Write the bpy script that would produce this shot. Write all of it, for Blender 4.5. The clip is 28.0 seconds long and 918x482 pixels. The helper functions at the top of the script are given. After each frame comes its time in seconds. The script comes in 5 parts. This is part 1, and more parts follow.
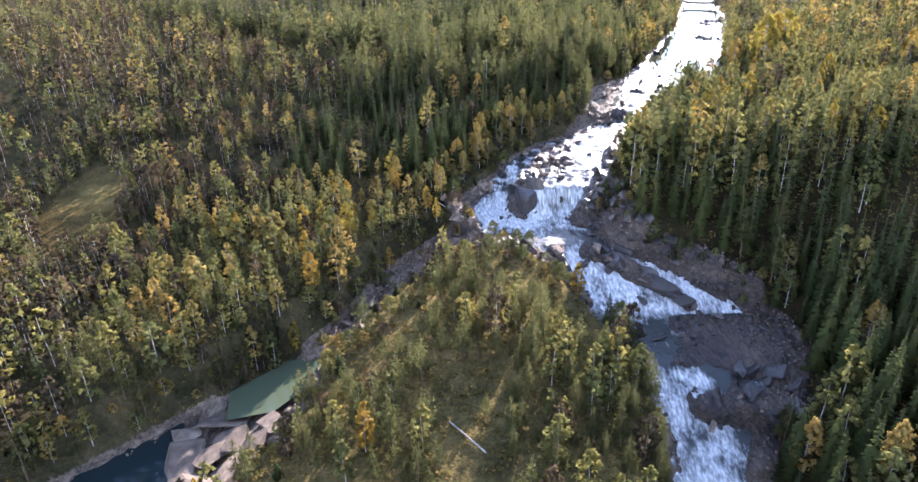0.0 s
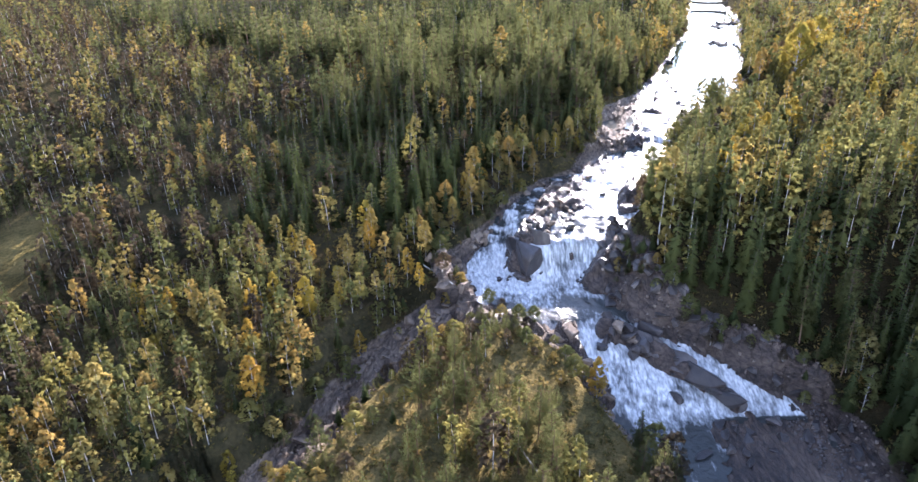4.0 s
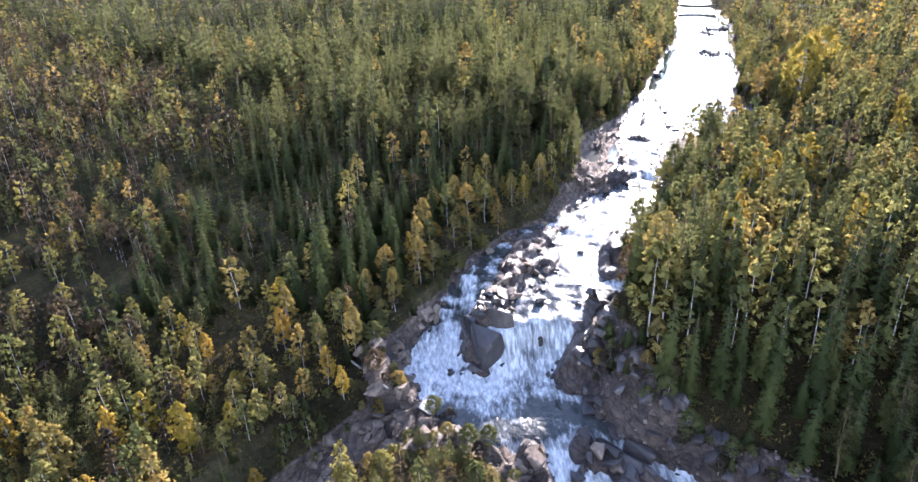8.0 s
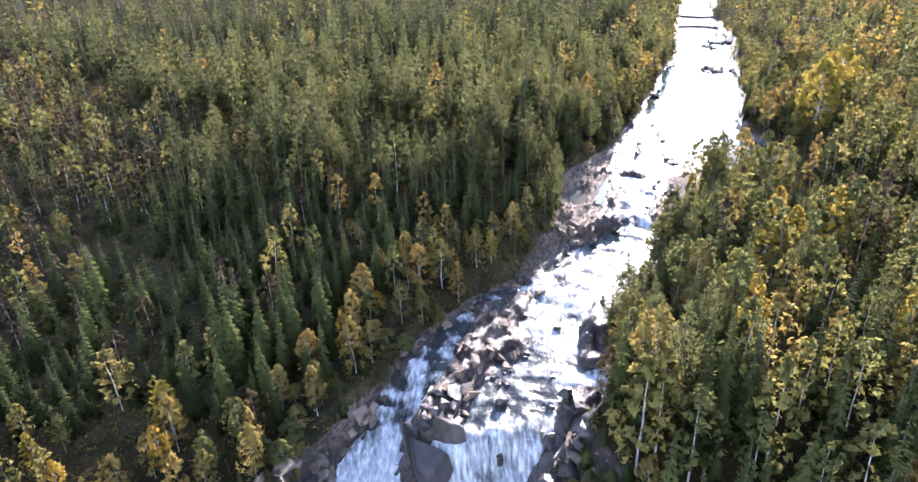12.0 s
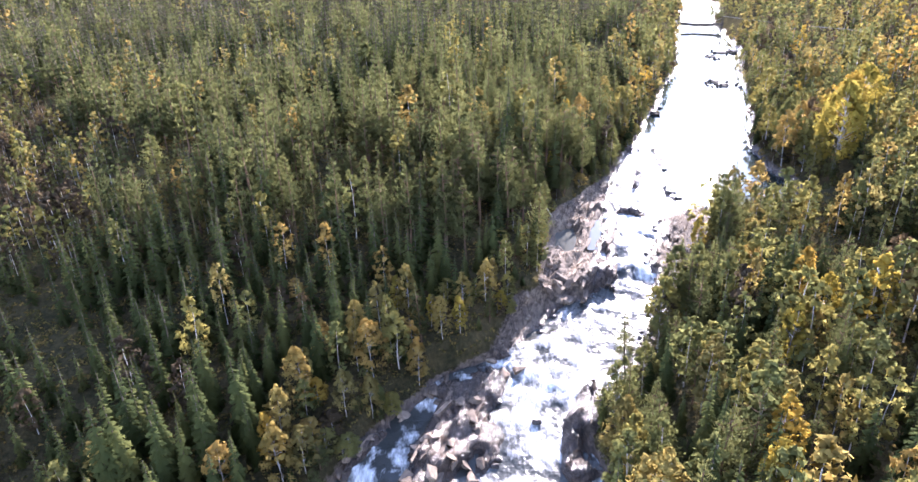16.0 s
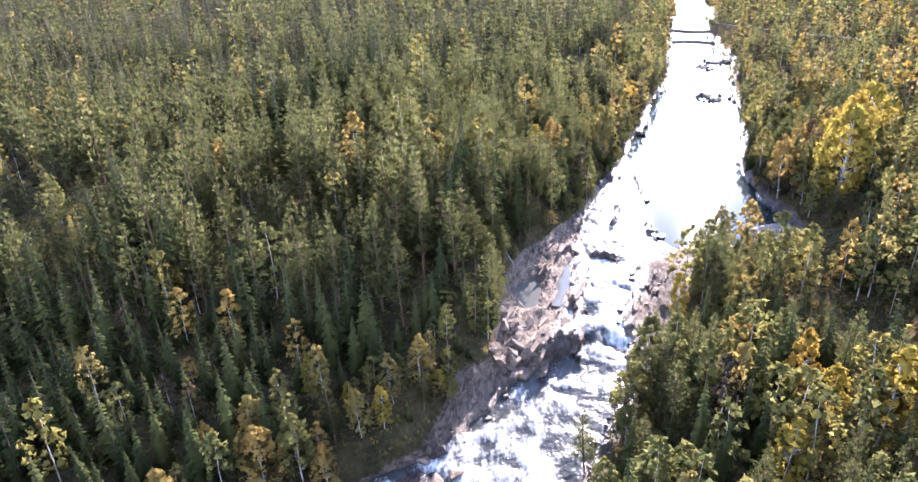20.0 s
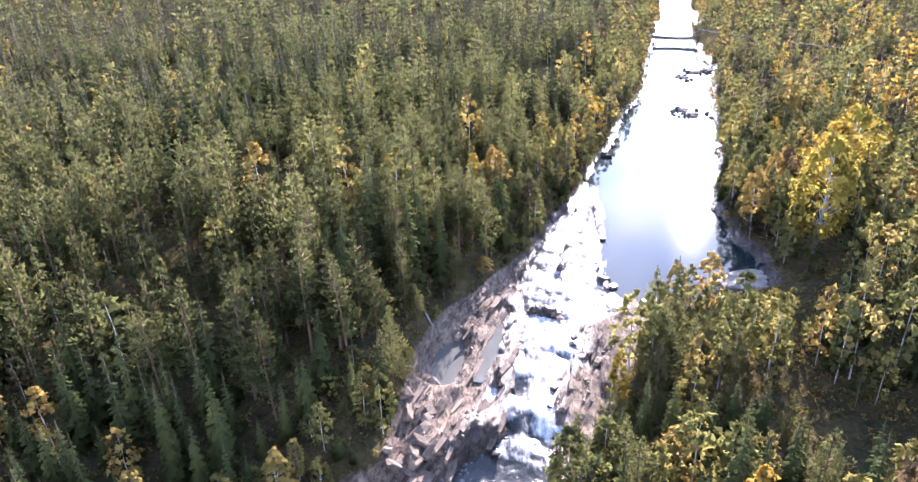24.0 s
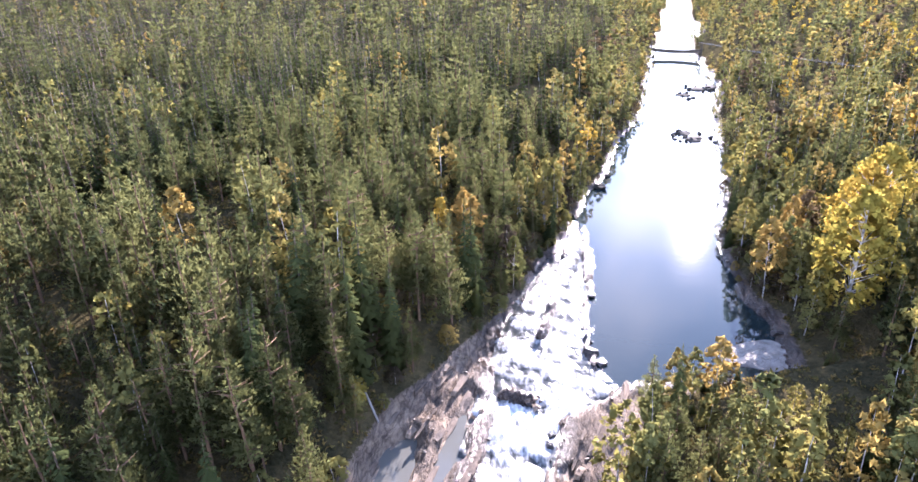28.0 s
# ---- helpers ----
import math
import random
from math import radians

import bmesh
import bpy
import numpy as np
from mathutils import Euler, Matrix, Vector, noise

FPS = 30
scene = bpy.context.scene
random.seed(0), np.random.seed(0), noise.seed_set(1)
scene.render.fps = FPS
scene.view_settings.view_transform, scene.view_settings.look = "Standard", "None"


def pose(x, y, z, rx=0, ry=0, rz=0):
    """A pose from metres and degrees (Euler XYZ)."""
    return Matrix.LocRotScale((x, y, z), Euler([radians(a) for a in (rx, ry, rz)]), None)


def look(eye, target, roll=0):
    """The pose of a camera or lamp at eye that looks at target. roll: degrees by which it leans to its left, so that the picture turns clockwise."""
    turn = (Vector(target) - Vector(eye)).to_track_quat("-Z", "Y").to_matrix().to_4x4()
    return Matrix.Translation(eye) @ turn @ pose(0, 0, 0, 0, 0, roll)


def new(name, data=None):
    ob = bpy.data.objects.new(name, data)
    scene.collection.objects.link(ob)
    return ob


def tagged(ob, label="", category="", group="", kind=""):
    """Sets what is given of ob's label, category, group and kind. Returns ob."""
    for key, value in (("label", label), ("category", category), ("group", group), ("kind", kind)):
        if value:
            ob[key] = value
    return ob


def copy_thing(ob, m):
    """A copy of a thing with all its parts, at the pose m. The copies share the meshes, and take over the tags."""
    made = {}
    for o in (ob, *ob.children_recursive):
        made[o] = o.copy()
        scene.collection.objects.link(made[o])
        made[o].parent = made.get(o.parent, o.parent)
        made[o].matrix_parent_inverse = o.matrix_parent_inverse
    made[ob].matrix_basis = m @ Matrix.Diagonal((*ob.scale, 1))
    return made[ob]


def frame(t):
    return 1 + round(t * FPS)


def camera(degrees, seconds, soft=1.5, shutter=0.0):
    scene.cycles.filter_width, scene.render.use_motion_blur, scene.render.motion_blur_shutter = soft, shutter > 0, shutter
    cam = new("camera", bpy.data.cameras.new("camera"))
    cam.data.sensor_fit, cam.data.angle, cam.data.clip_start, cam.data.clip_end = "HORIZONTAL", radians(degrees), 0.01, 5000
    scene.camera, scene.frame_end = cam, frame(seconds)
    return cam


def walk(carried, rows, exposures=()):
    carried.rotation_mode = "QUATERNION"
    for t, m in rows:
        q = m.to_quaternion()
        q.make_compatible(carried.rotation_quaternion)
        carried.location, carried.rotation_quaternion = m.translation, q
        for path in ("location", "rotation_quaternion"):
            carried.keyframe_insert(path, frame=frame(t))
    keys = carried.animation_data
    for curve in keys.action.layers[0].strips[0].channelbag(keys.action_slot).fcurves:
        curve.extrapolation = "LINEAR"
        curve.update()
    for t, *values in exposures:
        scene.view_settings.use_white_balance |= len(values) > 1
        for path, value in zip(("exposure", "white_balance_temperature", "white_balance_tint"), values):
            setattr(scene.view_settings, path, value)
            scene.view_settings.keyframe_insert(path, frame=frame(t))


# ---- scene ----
cam = camera(70.0, 28.0)
EXPOSURE, SUN_POWER, SKY_POWER = 3.0, 3.5, 0.125
PATH = [
    (0, (0.450, -11.151, 62.615), (0.403, -9.340, 61.768), -1.40),
    (0.5, (0.454, -6.746, 62.718), (0.405, -4.936, 61.870), -1.39),
    (1, (0.518, -2.346, 62.850), (0.469, -0.536, 62.000), -1.50),
    (1.5, (0.650, 2.034, 63.037), (0.601, 3.843, 62.185), -1.39),
    (2, (0.674, 6.501, 63.262), (0.627, 8.308, 62.408), -1.39),
    (2.5, (0.602, 11.256, 63.484), (0.561, 13.062, 62.627), -1.32),
    (3, (0.912, 16.002, 63.674), (0.872, 17.808, 62.815), -1.32),
    (3.5, (1.455, 20.641, 63.752), (1.412, 22.448, 62.894), -1.61),
    (5.5, (4.851, 38.933, 63.958), (4.818, 40.740, 63.101), -2.04),
    (6, (5.956, 43.389, 64.071), (5.933, 45.196, 63.214), -2.17),
    (6.5, (7.268, 47.743, 64.173), (7.252, 49.550, 63.314), -2.19),
    (7, (8.556, 51.990, 64.324), (8.544, 53.795, 63.464), -2.20),
    (7.5, (10.094, 56.170, 64.314), (10.080, 57.977, 63.455), -2.30),
    (8, (11.468, 60.219, 64.233), (11.455, 62.026, 63.375), -2.21),
    (8.5, (12.778, 64.202, 64.241), (12.767, 66.009, 63.384), -2.21),
    (9, (14.197, 67.935, 64.369), (14.186, 69.742, 63.512), -2.21),
    (9.5, (15.380, 71.712, 64.381), (15.370, 73.519, 63.524), -2.21),
    (10, (16.585, 75.615, 64.287), (16.576, 77.423, 63.432), -2.11),
    (10.5, (17.697, 79.306, 64.017), (17.687, 81.117, 63.167), -2.11),
    (11, (18.716, 83.019, 63.879), (18.708, 84.830, 63.031), -2.02),
    (11.5, (19.935, 86.523, 63.721), (19.924, 88.335, 62.876), -2.01),
    (12, (21.017, 89.894, 63.539), (21.004, 91.708, 62.697), -2.00),
    (12.5, (21.897, 93.086, 63.514), (21.883, 94.901, 62.674), -2.00),
    (14.5, (25.254, 105.391, 63.757), (25.240, 107.207, 62.919), -2.00),
    (15, (26.073, 108.302, 63.945), (26.058, 110.117, 63.107), -2.00),
    (15.5, (26.811, 111.294, 64.038), (26.796, 113.111, 63.200), -2.00),
    (16, (27.560, 114.153, 64.064), (27.547, 115.969, 63.228), -2.00),
    (16.5, (28.501, 116.949, 64.185), (28.485, 118.766, 63.350), -2.00),
    (17, (29.469, 119.864, 64.278), (29.455, 121.681, 63.443), -2.00),
    (17.5, (30.716, 122.515, 64.290), (30.701, 124.334, 63.458), -2.10),
    (18, (32.082, 125.288, 64.289), (32.067, 127.107, 63.458), -2.20),
    (18.5, (33.514, 128.156, 64.242), (33.500, 129.977, 63.413), -2.30),
    (19, (35.188, 130.880, 64.354), (35.172, 132.701, 63.526), -2.30),
    (19.5, (36.785, 133.739, 64.241), (36.771, 135.560, 63.415), -2.30),
    (20, (38.501, 136.493, 64.169), (38.488, 138.315, 63.343), -2.41),
    (20.5, (40.274, 139.293, 64.130), (40.263, 141.115, 63.305), -2.31),
    (21, (42.140, 142.070, 64.159), (42.131, 143.891, 63.334), -2.42),
    (21.5, (44.152, 144.730, 64.266), (44.142, 146.551, 63.441), -2.62),
    (23.5, (51.670, 156.496, 63.897), (51.671, 158.319, 63.073), -2.35),
    (24, (53.270, 159.261, 64.004), (53.275, 161.083, 63.180), -2.26),
    (24.5, (54.735, 162.127, 64.109), (54.744, 163.949, 63.284), -2.17),
    (25, (56.198, 165.190, 63.991), (56.207, 167.014, 63.168), -1.97),
    (25.5, (57.354, 167.999, 63.978), (57.364, 169.823, 63.158), -1.97),
    (26, (58.285, 170.719, 64.011), (58.294, 172.544, 63.194), -1.87),
    (26.5, (59.022, 173.541, 64.218), (59.032, 175.367, 63.401), -1.87),
    (27, (59.675, 176.254, 64.315), (59.682, 178.081, 63.500), -1.87),
    (27.5, (59.916, 179.139, 64.367), (59.924, 180.966, 63.554), -1.77),
    (28, (60.214, 182.029, 64.455), (60.221, 183.857, 63.644), -1.76),
]
walk(cam, [(t, look(eye, target, roll)) for t, eye, target, roll in PATH], [(0.0, EXPOSURE, 6000, 24), (12.0, EXPOSURE, 6000, 24), (17.0, EXPOSURE + 0.25, 6000, 28), (28.0, EXPOSURE + 0.3, 6000, 30)])

# ---- light: low autumn sun ahead and to the right of the flight, blue sky ----
SUN_AZ, SUN_EL = 21.5, 20.5
world = bpy.data.worlds.new("sky")
scene.world = world
world.use_nodes = True
wn = world.node_tree.nodes
wn.clear()
sky = wn.new("ShaderNodeTexSky")
sky.sky_type, sky.sun_disc = "NISHITA", False
sky.dust_density, sky.ozone_density, sky.altitude = 0.12, 1.6, 300
sky.sun_elevation, sky.sun_rotation = radians(SUN_EL), radians(SUN_AZ)
bg, wout = wn.new("ShaderNodeBackground"), wn.new("ShaderNodeOutputWorld")
bg.inputs["Strength"].default_value = SKY_POWER
# scattered fair-weather clouds
wc, wcl, wsep, wm = wn.new("ShaderNodeTexCoord"), wn.new("ShaderNodeTexNoise"), wn.new("ShaderNodeValToRGB"), wn.new("ShaderNodeHueSaturation")
wcl.inputs["Scale"].default_value, wcl.inputs["Detail"].default_value = 2.6, 6.0
wsep.color_ramp.elements[0].position, wsep.color_ramp.elements[1].position = 0.47, 0.66
world.node_tree.links.new(wc.outputs["Generated"], wcl.inputs["Vector"])
world.node_tree.links.new(wcl.outputs[0], wsep.inputs[0])
for key, low, high in (("Saturation", 1.0, 0.3), ("Value", 0.85, 1.25)):
    wr = wn.new("ShaderNodeMapRange")
    wr.inputs["To Min"].default_value, wr.inputs["To Max"].default_value = low, high
    world.node_tree.links.new(wsep.outputs[0], wr.inputs["Value"])
    world.node_tree.links.new(wr.outputs[0], wm.inputs[key])
world.node_tree.links.new(sky.outputs[0], wm.inputs["Color"])
world.node_tree.links.new(wm.outputs[0], bg.inputs["Color"])
world.node_tree.links.new(bg.outputs[0], wout.inputs["Surface"])
sun = new("sun", bpy.data.lights.new("sun", "SUN"))
sun.data.energy, sun.data.angle, sun.data.color = SUN_POWER, radians(0.55), (1.0, 0.93, 0.82)
to_sun = Vector((math.sin(radians(SUN_AZ)) * math.cos(radians(SUN_EL)), math.cos(radians(SUN_AZ)) * math.cos(radians(SUN_EL)), math.sin(radians(SUN_EL))))
sun.matrix_world = look(to_sun * 400, (0, 0, 0))


# ---- materials ----
def nodes_of(name):
    m = bpy.data.materials.new(name)
    m.use_nodes = True
    nt = m.node_tree
    nt.nodes.clear()
    out = nt.nodes.new("ShaderNodeOutputMaterial")

    def add(kind, **values):
        n = nt.nodes.new("ShaderNode" + kind)
        for k, v in values.items():
            n.inputs[k.replace("_", " ")].default_value = v
        return n

    return m, nt, out, add


def ramp(nt, stops):
    n = nt.nodes.new("ShaderNodeValToRGB")
    el = n.color_ramp.elements
    while len(el) < len(stops):
        el.new(0.5)
    for e, (p, c) in zip(el, stops):
        e.position, e.color = p, (*c, 1)
    return n


def maths(nt, op, a, b):
    n = nt.nodes.new("ShaderNodeMath")
    n.operation = op
    for i, v in enumerate((a, b)):
        if isinstance(v, (int, float)):
            n.inputs[i].default_value = v
        else:
            nt.links.new(v, n.inputs[i])
    return n.outputs[0]


def leaf_material(name, stops, through_light=0.45, joined=False, crowns=True):
    """Foliage: a tone for each tree, a slight tone for each leaf, light that shines through."""
    m, nt, out, add = nodes_of(name)
    geo = add("NewGeometry")
    if joined:
        tree_tone = add("Attribute")
        tree_tone.attribute_name = "tone"
        tone = tree_tone.outputs["Fac"]
    else:
        tone = add("ObjectInfo").outputs["Random"]
    fac = maths(nt, "ADD", maths(nt, "MULTIPLY", tone, 0.86 if crowns else 0.0), maths(nt, "MULTIPLY", geo.outputs["Random Per Island"], 0.14 if crowns else 1.0))
    col = ramp(nt, stops)
    nt.links.new(fac, col.inputs[0])
    dif, tra, mix = add("BsdfDiffuse"), add("BsdfTranslucent"), add("MixShader")
    nt.links.new(col.outputs[0], dif.inputs["Color"])
    nt.links.new(col.outputs[0], tra.inputs["Color"])
    mix.inputs[0].default_value = through_light
    facing, turn = add("Attribute"), add("VectorTransform")
    facing.attribute_name = "facing"
    turn.vector_type, turn.convert_from, turn.convert_to = "NORMAL", "OBJECT", "WORLD"
    nt.links.new(facing.outputs["Vector"], turn.inputs[0])
    if crowns:
        nt.links.new(turn.outputs[0], dif.inputs["Normal"])
        nt.links.new(turn.outputs[0], tra.inputs["Normal"])
    nt.links.new(dif.outputs[0], mix.inputs[1])
    nt.links.new(tra.outputs[0], mix.inputs[2])
    nt.links.new(mix.outputs[0], out.inputs["Surface"])
    return m


def rough_material(name, stops, scale=1.0, roughness=0.8, bump=0.4, stretch=(1, 1, 1), local=False):
    """Two scales of mottling and a fine relief."""
    m, nt, out, add = nodes_of(name)
    geo, mp = add("NewGeometry"), add("Mapping")
    mp.inputs["Scale"].default_value = stretch
    if local:
        nt.links.new(add("TexCoord").outputs["Object"], mp.inputs["Vector"])
    else:
        nt.links.new(geo.outputs["Position"], mp.inputs["Vector"])
    big, fine = add("TexNoise", Scale=0.16 * scale, Detail=5.0), add("TexNoise", Scale=1.7 * scale, Detail=8.0, Roughness=0.65)
    for n in (big, fine):
        nt.links.new(mp.outputs[0], n.inputs["Vector"])
    fac = maths(nt, "ADD", maths(nt, "MULTIPLY", big.outputs[0], 0.5), maths(nt, "MULTIPLY", fine.outputs[0], 0.5))
    if local:
        fac = maths(nt, "ADD", fac, maths(nt, "MULTIPLY", maths(nt, "SUBTRACT", add("ObjectInfo").outputs["Random"], 0.5), 0.2))
    col, bsdf, bmp = ramp(nt, stops), add("BsdfPrincipled", Roughness=roughness), add("Bump", Strength=bump, Distance=0.35)
    bsdf.inputs["Specular IOR Level"].default_value = 0.1 if roughness >= 0.8 else 0.28
    nt.links.new(fac, col.inputs[0])
    nt.links.new(fine.outputs[0], bmp.inputs["Height"])
    nt.links.new(bmp.outputs[0], bsdf.inputs["Normal"])
    nt.links.new(col.outputs[0], bsdf.inputs["Base Color"])
    nt.links.new(bsdf.outputs[0], out.inputs["Surface"])
    return m


ROCK_STOPS = [(0.37, (0.035, 0.028, 0.024)), (0.45, (0.1, 0.076, 0.06)), (0.53, (0.185, 0.14, 0.105)), (0.63, (0.3, 0.23, 0.165))]
SLAB_STOPS = [(0.35, (0.05, 0.04, 0.033)), (0.45, (0.12, 0.092, 0.072)), (0.55, (0.2, 0.152, 0.115)), (0.66, (0.29, 0.225, 0.165))]
SOIL_STOPS = [(0.32, (0.018, 0.018, 0.01)), (0.45, (0.042, 0.038, 0.02)), (0.56, (0.075, 0.06, 0.03)), (0.7, (0.13, 0.095, 0.045))]
MEADOW_STOPS = [(0.34, (0.055, 0.048, 0.02)), (0.46, (0.12, 0.095, 0.036)), (0.56, (0.19, 0.14, 0.052)), (0.68, (0.27, 0.195, 0.075))]
BARK_PINE = rough_material("pine_bark", [(0.35, (0.07, 0.045, 0.032)), (0.65, (0.2, 0.125, 0.08))], 3)
BARK_SPRUCE = rough_material("spruce_bark", [(0.35, (0.05, 0.04, 0.033)), (0.65, (0.13, 0.105, 0.085))], 3)
BARK_BIRCH = rough_material("birch_bark", [(0.36, (0.1, 0.085, 0.075)), (0.5, (0.42, 0.39, 0.36)), (0.65, (0.62, 0.59, 0.55))], 2, stretch=(1, 1, 3))
DEADWOOD = rough_material("grey_deadwood", [(0.35, (0.2, 0.18, 0.16)), (0.65, (0.42, 0.39, 0.35))], 4)
ROCK = rough_material("layered_rock", ROCK_STOPS, 1.0, 0.55, 0.7, (1.0, 0.35, 1.6))
ROCK_LOOSE = rough_material("boulder_rock", SLAB_STOPS, 1.4, 0.8, 0.6, local=True)
ROCK_WET = rough_material("wet_dark_rock", [(0.3, (0.02, 0.018, 0.018)), (0.55, (0.06, 0.05, 0.046)), (0.72, (0.13, 0.11, 0.1))], 1.4, 0.3, 0.6, local=True)
SAND = rough_material("pale_gravel", [(0.4, (0.14, 0.125, 0.11)), (0.6, (0.29, 0.265, 0.235))], 3.0, 0.8, 0.5)
CABLE = rough_material("dull_steel", [(0.3, (0.14, 0.14, 0.14)), (0.7, (0.24, 0.24, 0.24))], 3.0, 0.4, 0.1)
ISLET = rough_material("dull_dark_stone", [(0.3, (0.03, 0.028, 0.026)), (0.7, (0.09, 0.08, 0.07))], 1.0, 0.95, 0.3)
PLANK = rough_material("weathered_planks", [(0.3, (0.06, 0.05, 0.04)), (0.7, (0.14, 0.115, 0.09))], 3.0)

PINE_STOPS = [(0.05, (0.105, 0.12, 0.05)), (0.5, (0.148, 0.16, 0.064)), (0.95, (0.19, 0.196, 0.078))]
SPRUCE_STOPS = [(0.05, (0.048, 0.062, 0.025)), (0.5, (0.073, 0.089, 0.034)), (0.95, (0.12, 0.13, 0.045))]
YELLOW_STOPS = [(0.05, (0.34, 0.275, 0.058)), (0.5, (0.43, 0.315, 0.06)), (0.95, (0.48, 0.295, 0.062))]
GOLD_STOPS = [(0.05, (0.25, 0.215, 0.08)), (0.5, (0.34, 0.265, 0.086)), (0.95, (0.42, 0.28, 0.088))]
OLIVE_STOPS = [(0.05, (0.15, 0.16, 0.06)), (0.5, (0.21, 0.205, 0.072)), (0.95, (0.31, 0.265, 0.08))]
BROWN_STOPS = [(0.05, (0.075, 0.062, 0.045)), (0.5, (0.105, 0.082, 0.054)), (0.95, (0.15, 0.106, 0.058))]
STOPS = {"pine": PINE_STOPS, "spruce": SPRUCE_STOPS, "yellow": YELLOW_STOPS, "gold": GOLD_STOPS, "olive": OLIVE_STOPS, "brown": BROWN_STOPS}
LEAF = {k: leaf_material(k + "_foliage", v, {"spruce": 0.52, "pine": 0.54}.get(k, 0.58)) for k, v in STOPS.items()}
LEAF_JOINED = {k: leaf_material(k + "_foliage_wood", v, {"spruce": 0.52, "pine": 0.54}.get(k, 0.58), True) for k, v in STOPS.items()}
HEATH = leaf_material("heath_foliage", [(0.05, (0.06, 0.06, 0.02)), (0.5, (0.12, 0.1, 0.035)), (0.95, (0.22, 0.15, 0.05))], 0.35, False, False)


def ground_material():
    """Moss and litter, meadow and layered rock, told apart by the ground's own make-up."""
    m, nt, out, add = nodes_of("ground_cover")
    geo, mp, mp2 = add("NewGeometry"), add("Mapping"), add("Mapping")
    mp.inputs["Rotation"].default_value = (0.25, 0.15, radians(30))
    mp.inputs["Scale"].default_value = (1.0, 0.25, 1.4)
    for n in (mp, mp2):
        nt.links.new(geo.outputs["Position"], n.inputs["Vector"])
    big, fine = add("TexNoise", Scale=0.14, Detail=5.0), add("TexNoise", Scale=1.3, Detail=9.0, Roughness=0.68)
    rbig, rfine = add("TexNoise", Scale=0.16, Detail=4.0), add("TexNoise", Scale=1.15, Detail=9.0, Roughness=0.7)
    for n in (big, fine):
        nt.links.new(mp2.outputs[0], n.inputs["Vector"])
    for n in (rbig, rfine):
        nt.links.new(mp.outputs[0], n.inputs["Vector"])
    sf = maths(nt, "ADD", maths(nt, "MULTIPLY", big.outputs[0], 0.5), maths(nt, "MULTIPLY", fine.outputs[0], 0.5))
    rf = maths(nt, "ADD", maths(nt, "MULTIPLY", rbig.outputs[0], 0.4), maths(nt, "MULTIPLY", rfine.outputs[0], 0.6))
    soil, mead, rock = ramp(nt, SOIL_STOPS), ramp(nt, MEADOW_STOPS), ramp(nt, ROCK_STOPS)
    nt.links.new(sf, soil.inputs[0]), nt.links.new(sf, mead.inputs[0]), nt.links.new(rf, rock.inputs[0])
    at = {}
    for k in ("rock", "meadow", "wet_shade"):
        a = add("Attribute")
        a.attribute_name = k
        at[k] = a.outputs["Fac"]
    m1, m2, m3 = (add("MixRGB") for _ in range(3))
    nt.links.new(at["meadow"], m1.inputs[0]), nt.links.new(soil.outputs[0], m1.inputs[1]), nt.links.new(mead.outputs[0], m1.inputs[2])
    # joints between the beds
    vor, vmap, crk = add("TexVoronoi", Scale=0.42), add("Mapping"), add("MixRGB")
    vor.feature = "DISTANCE_TO_EDGE"
    vmap.inputs["Rotation"].default_value, vmap.inputs["Scale"].default_value = (0.2, 0.1, radians(23)), (1.3, 0.42, 1.0)
    nt.links.new(geo.outputs["Position"], vmap.inputs["Vector"])
    wig = add("TexNoise", Scale=0.5, Detail=4.0)
    nt.links.new(vmap.outputs[0], wig.inputs["Vector"])
    push = nt.nodes.new("ShaderNodeVectorMath")
    push.operation = "MULTIPLY_ADD"
    push.inputs[1].default_value = (2.6, 2.6, 2.6)
    nt.links.new(wig.outputs["Color"], push.inputs[0]), nt.links.new(vmap.outputs[0], push.inputs[2])
    nt.links.new(push.outputs[0], vor.inputs["Vector"])
    joint = ramp(nt, [(0.0, (0.22, 0.2, 0.2)), (0.035, (0.5, 0.48, 0.47)), (0.09, (1, 1, 1))])
    nt.links.new(vor.outputs["Distance"], joint.inputs[0])
    crk.blend_type = "MULTIPLY"
    crk.inputs[0].default_value = 0.55
    nt.links.new(rock.outputs[0], crk.inputs[1]), nt.links.new(joint.outputs[0], crk.inputs[2])
    edge = maths(nt, "ADD", at["rock"], maths(nt, "MULTIPLY", maths(nt, "SUBTRACT", fine.outputs[0], 0.5), 1.1))
    cut = ramp(nt, [(0.4, (0, 0, 0)), (0.56, (1, 1, 1))])
    nt.links.new(edge, cut.inputs[0])
    nt.links.new(cut.outputs[0], m2.inputs[0]), nt.links.new(m1.outputs[0], m2.inputs[1]), nt.links.new(crk.outputs[0], m2.inputs[2])
    # darker where wet, and where the shaded banks' shade is put into the colour
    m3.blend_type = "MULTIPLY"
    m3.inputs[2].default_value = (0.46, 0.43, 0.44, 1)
    nt.links.new(at["wet_shade"], m3.inputs[0]), nt.links.new(m2.outputs[0], m3.inputs[1])
    bsdf, bmp = add("BsdfPrincipled"), add("Bump", Strength=0.9, Distance=0.9)
    hgt = add("MixRGB")
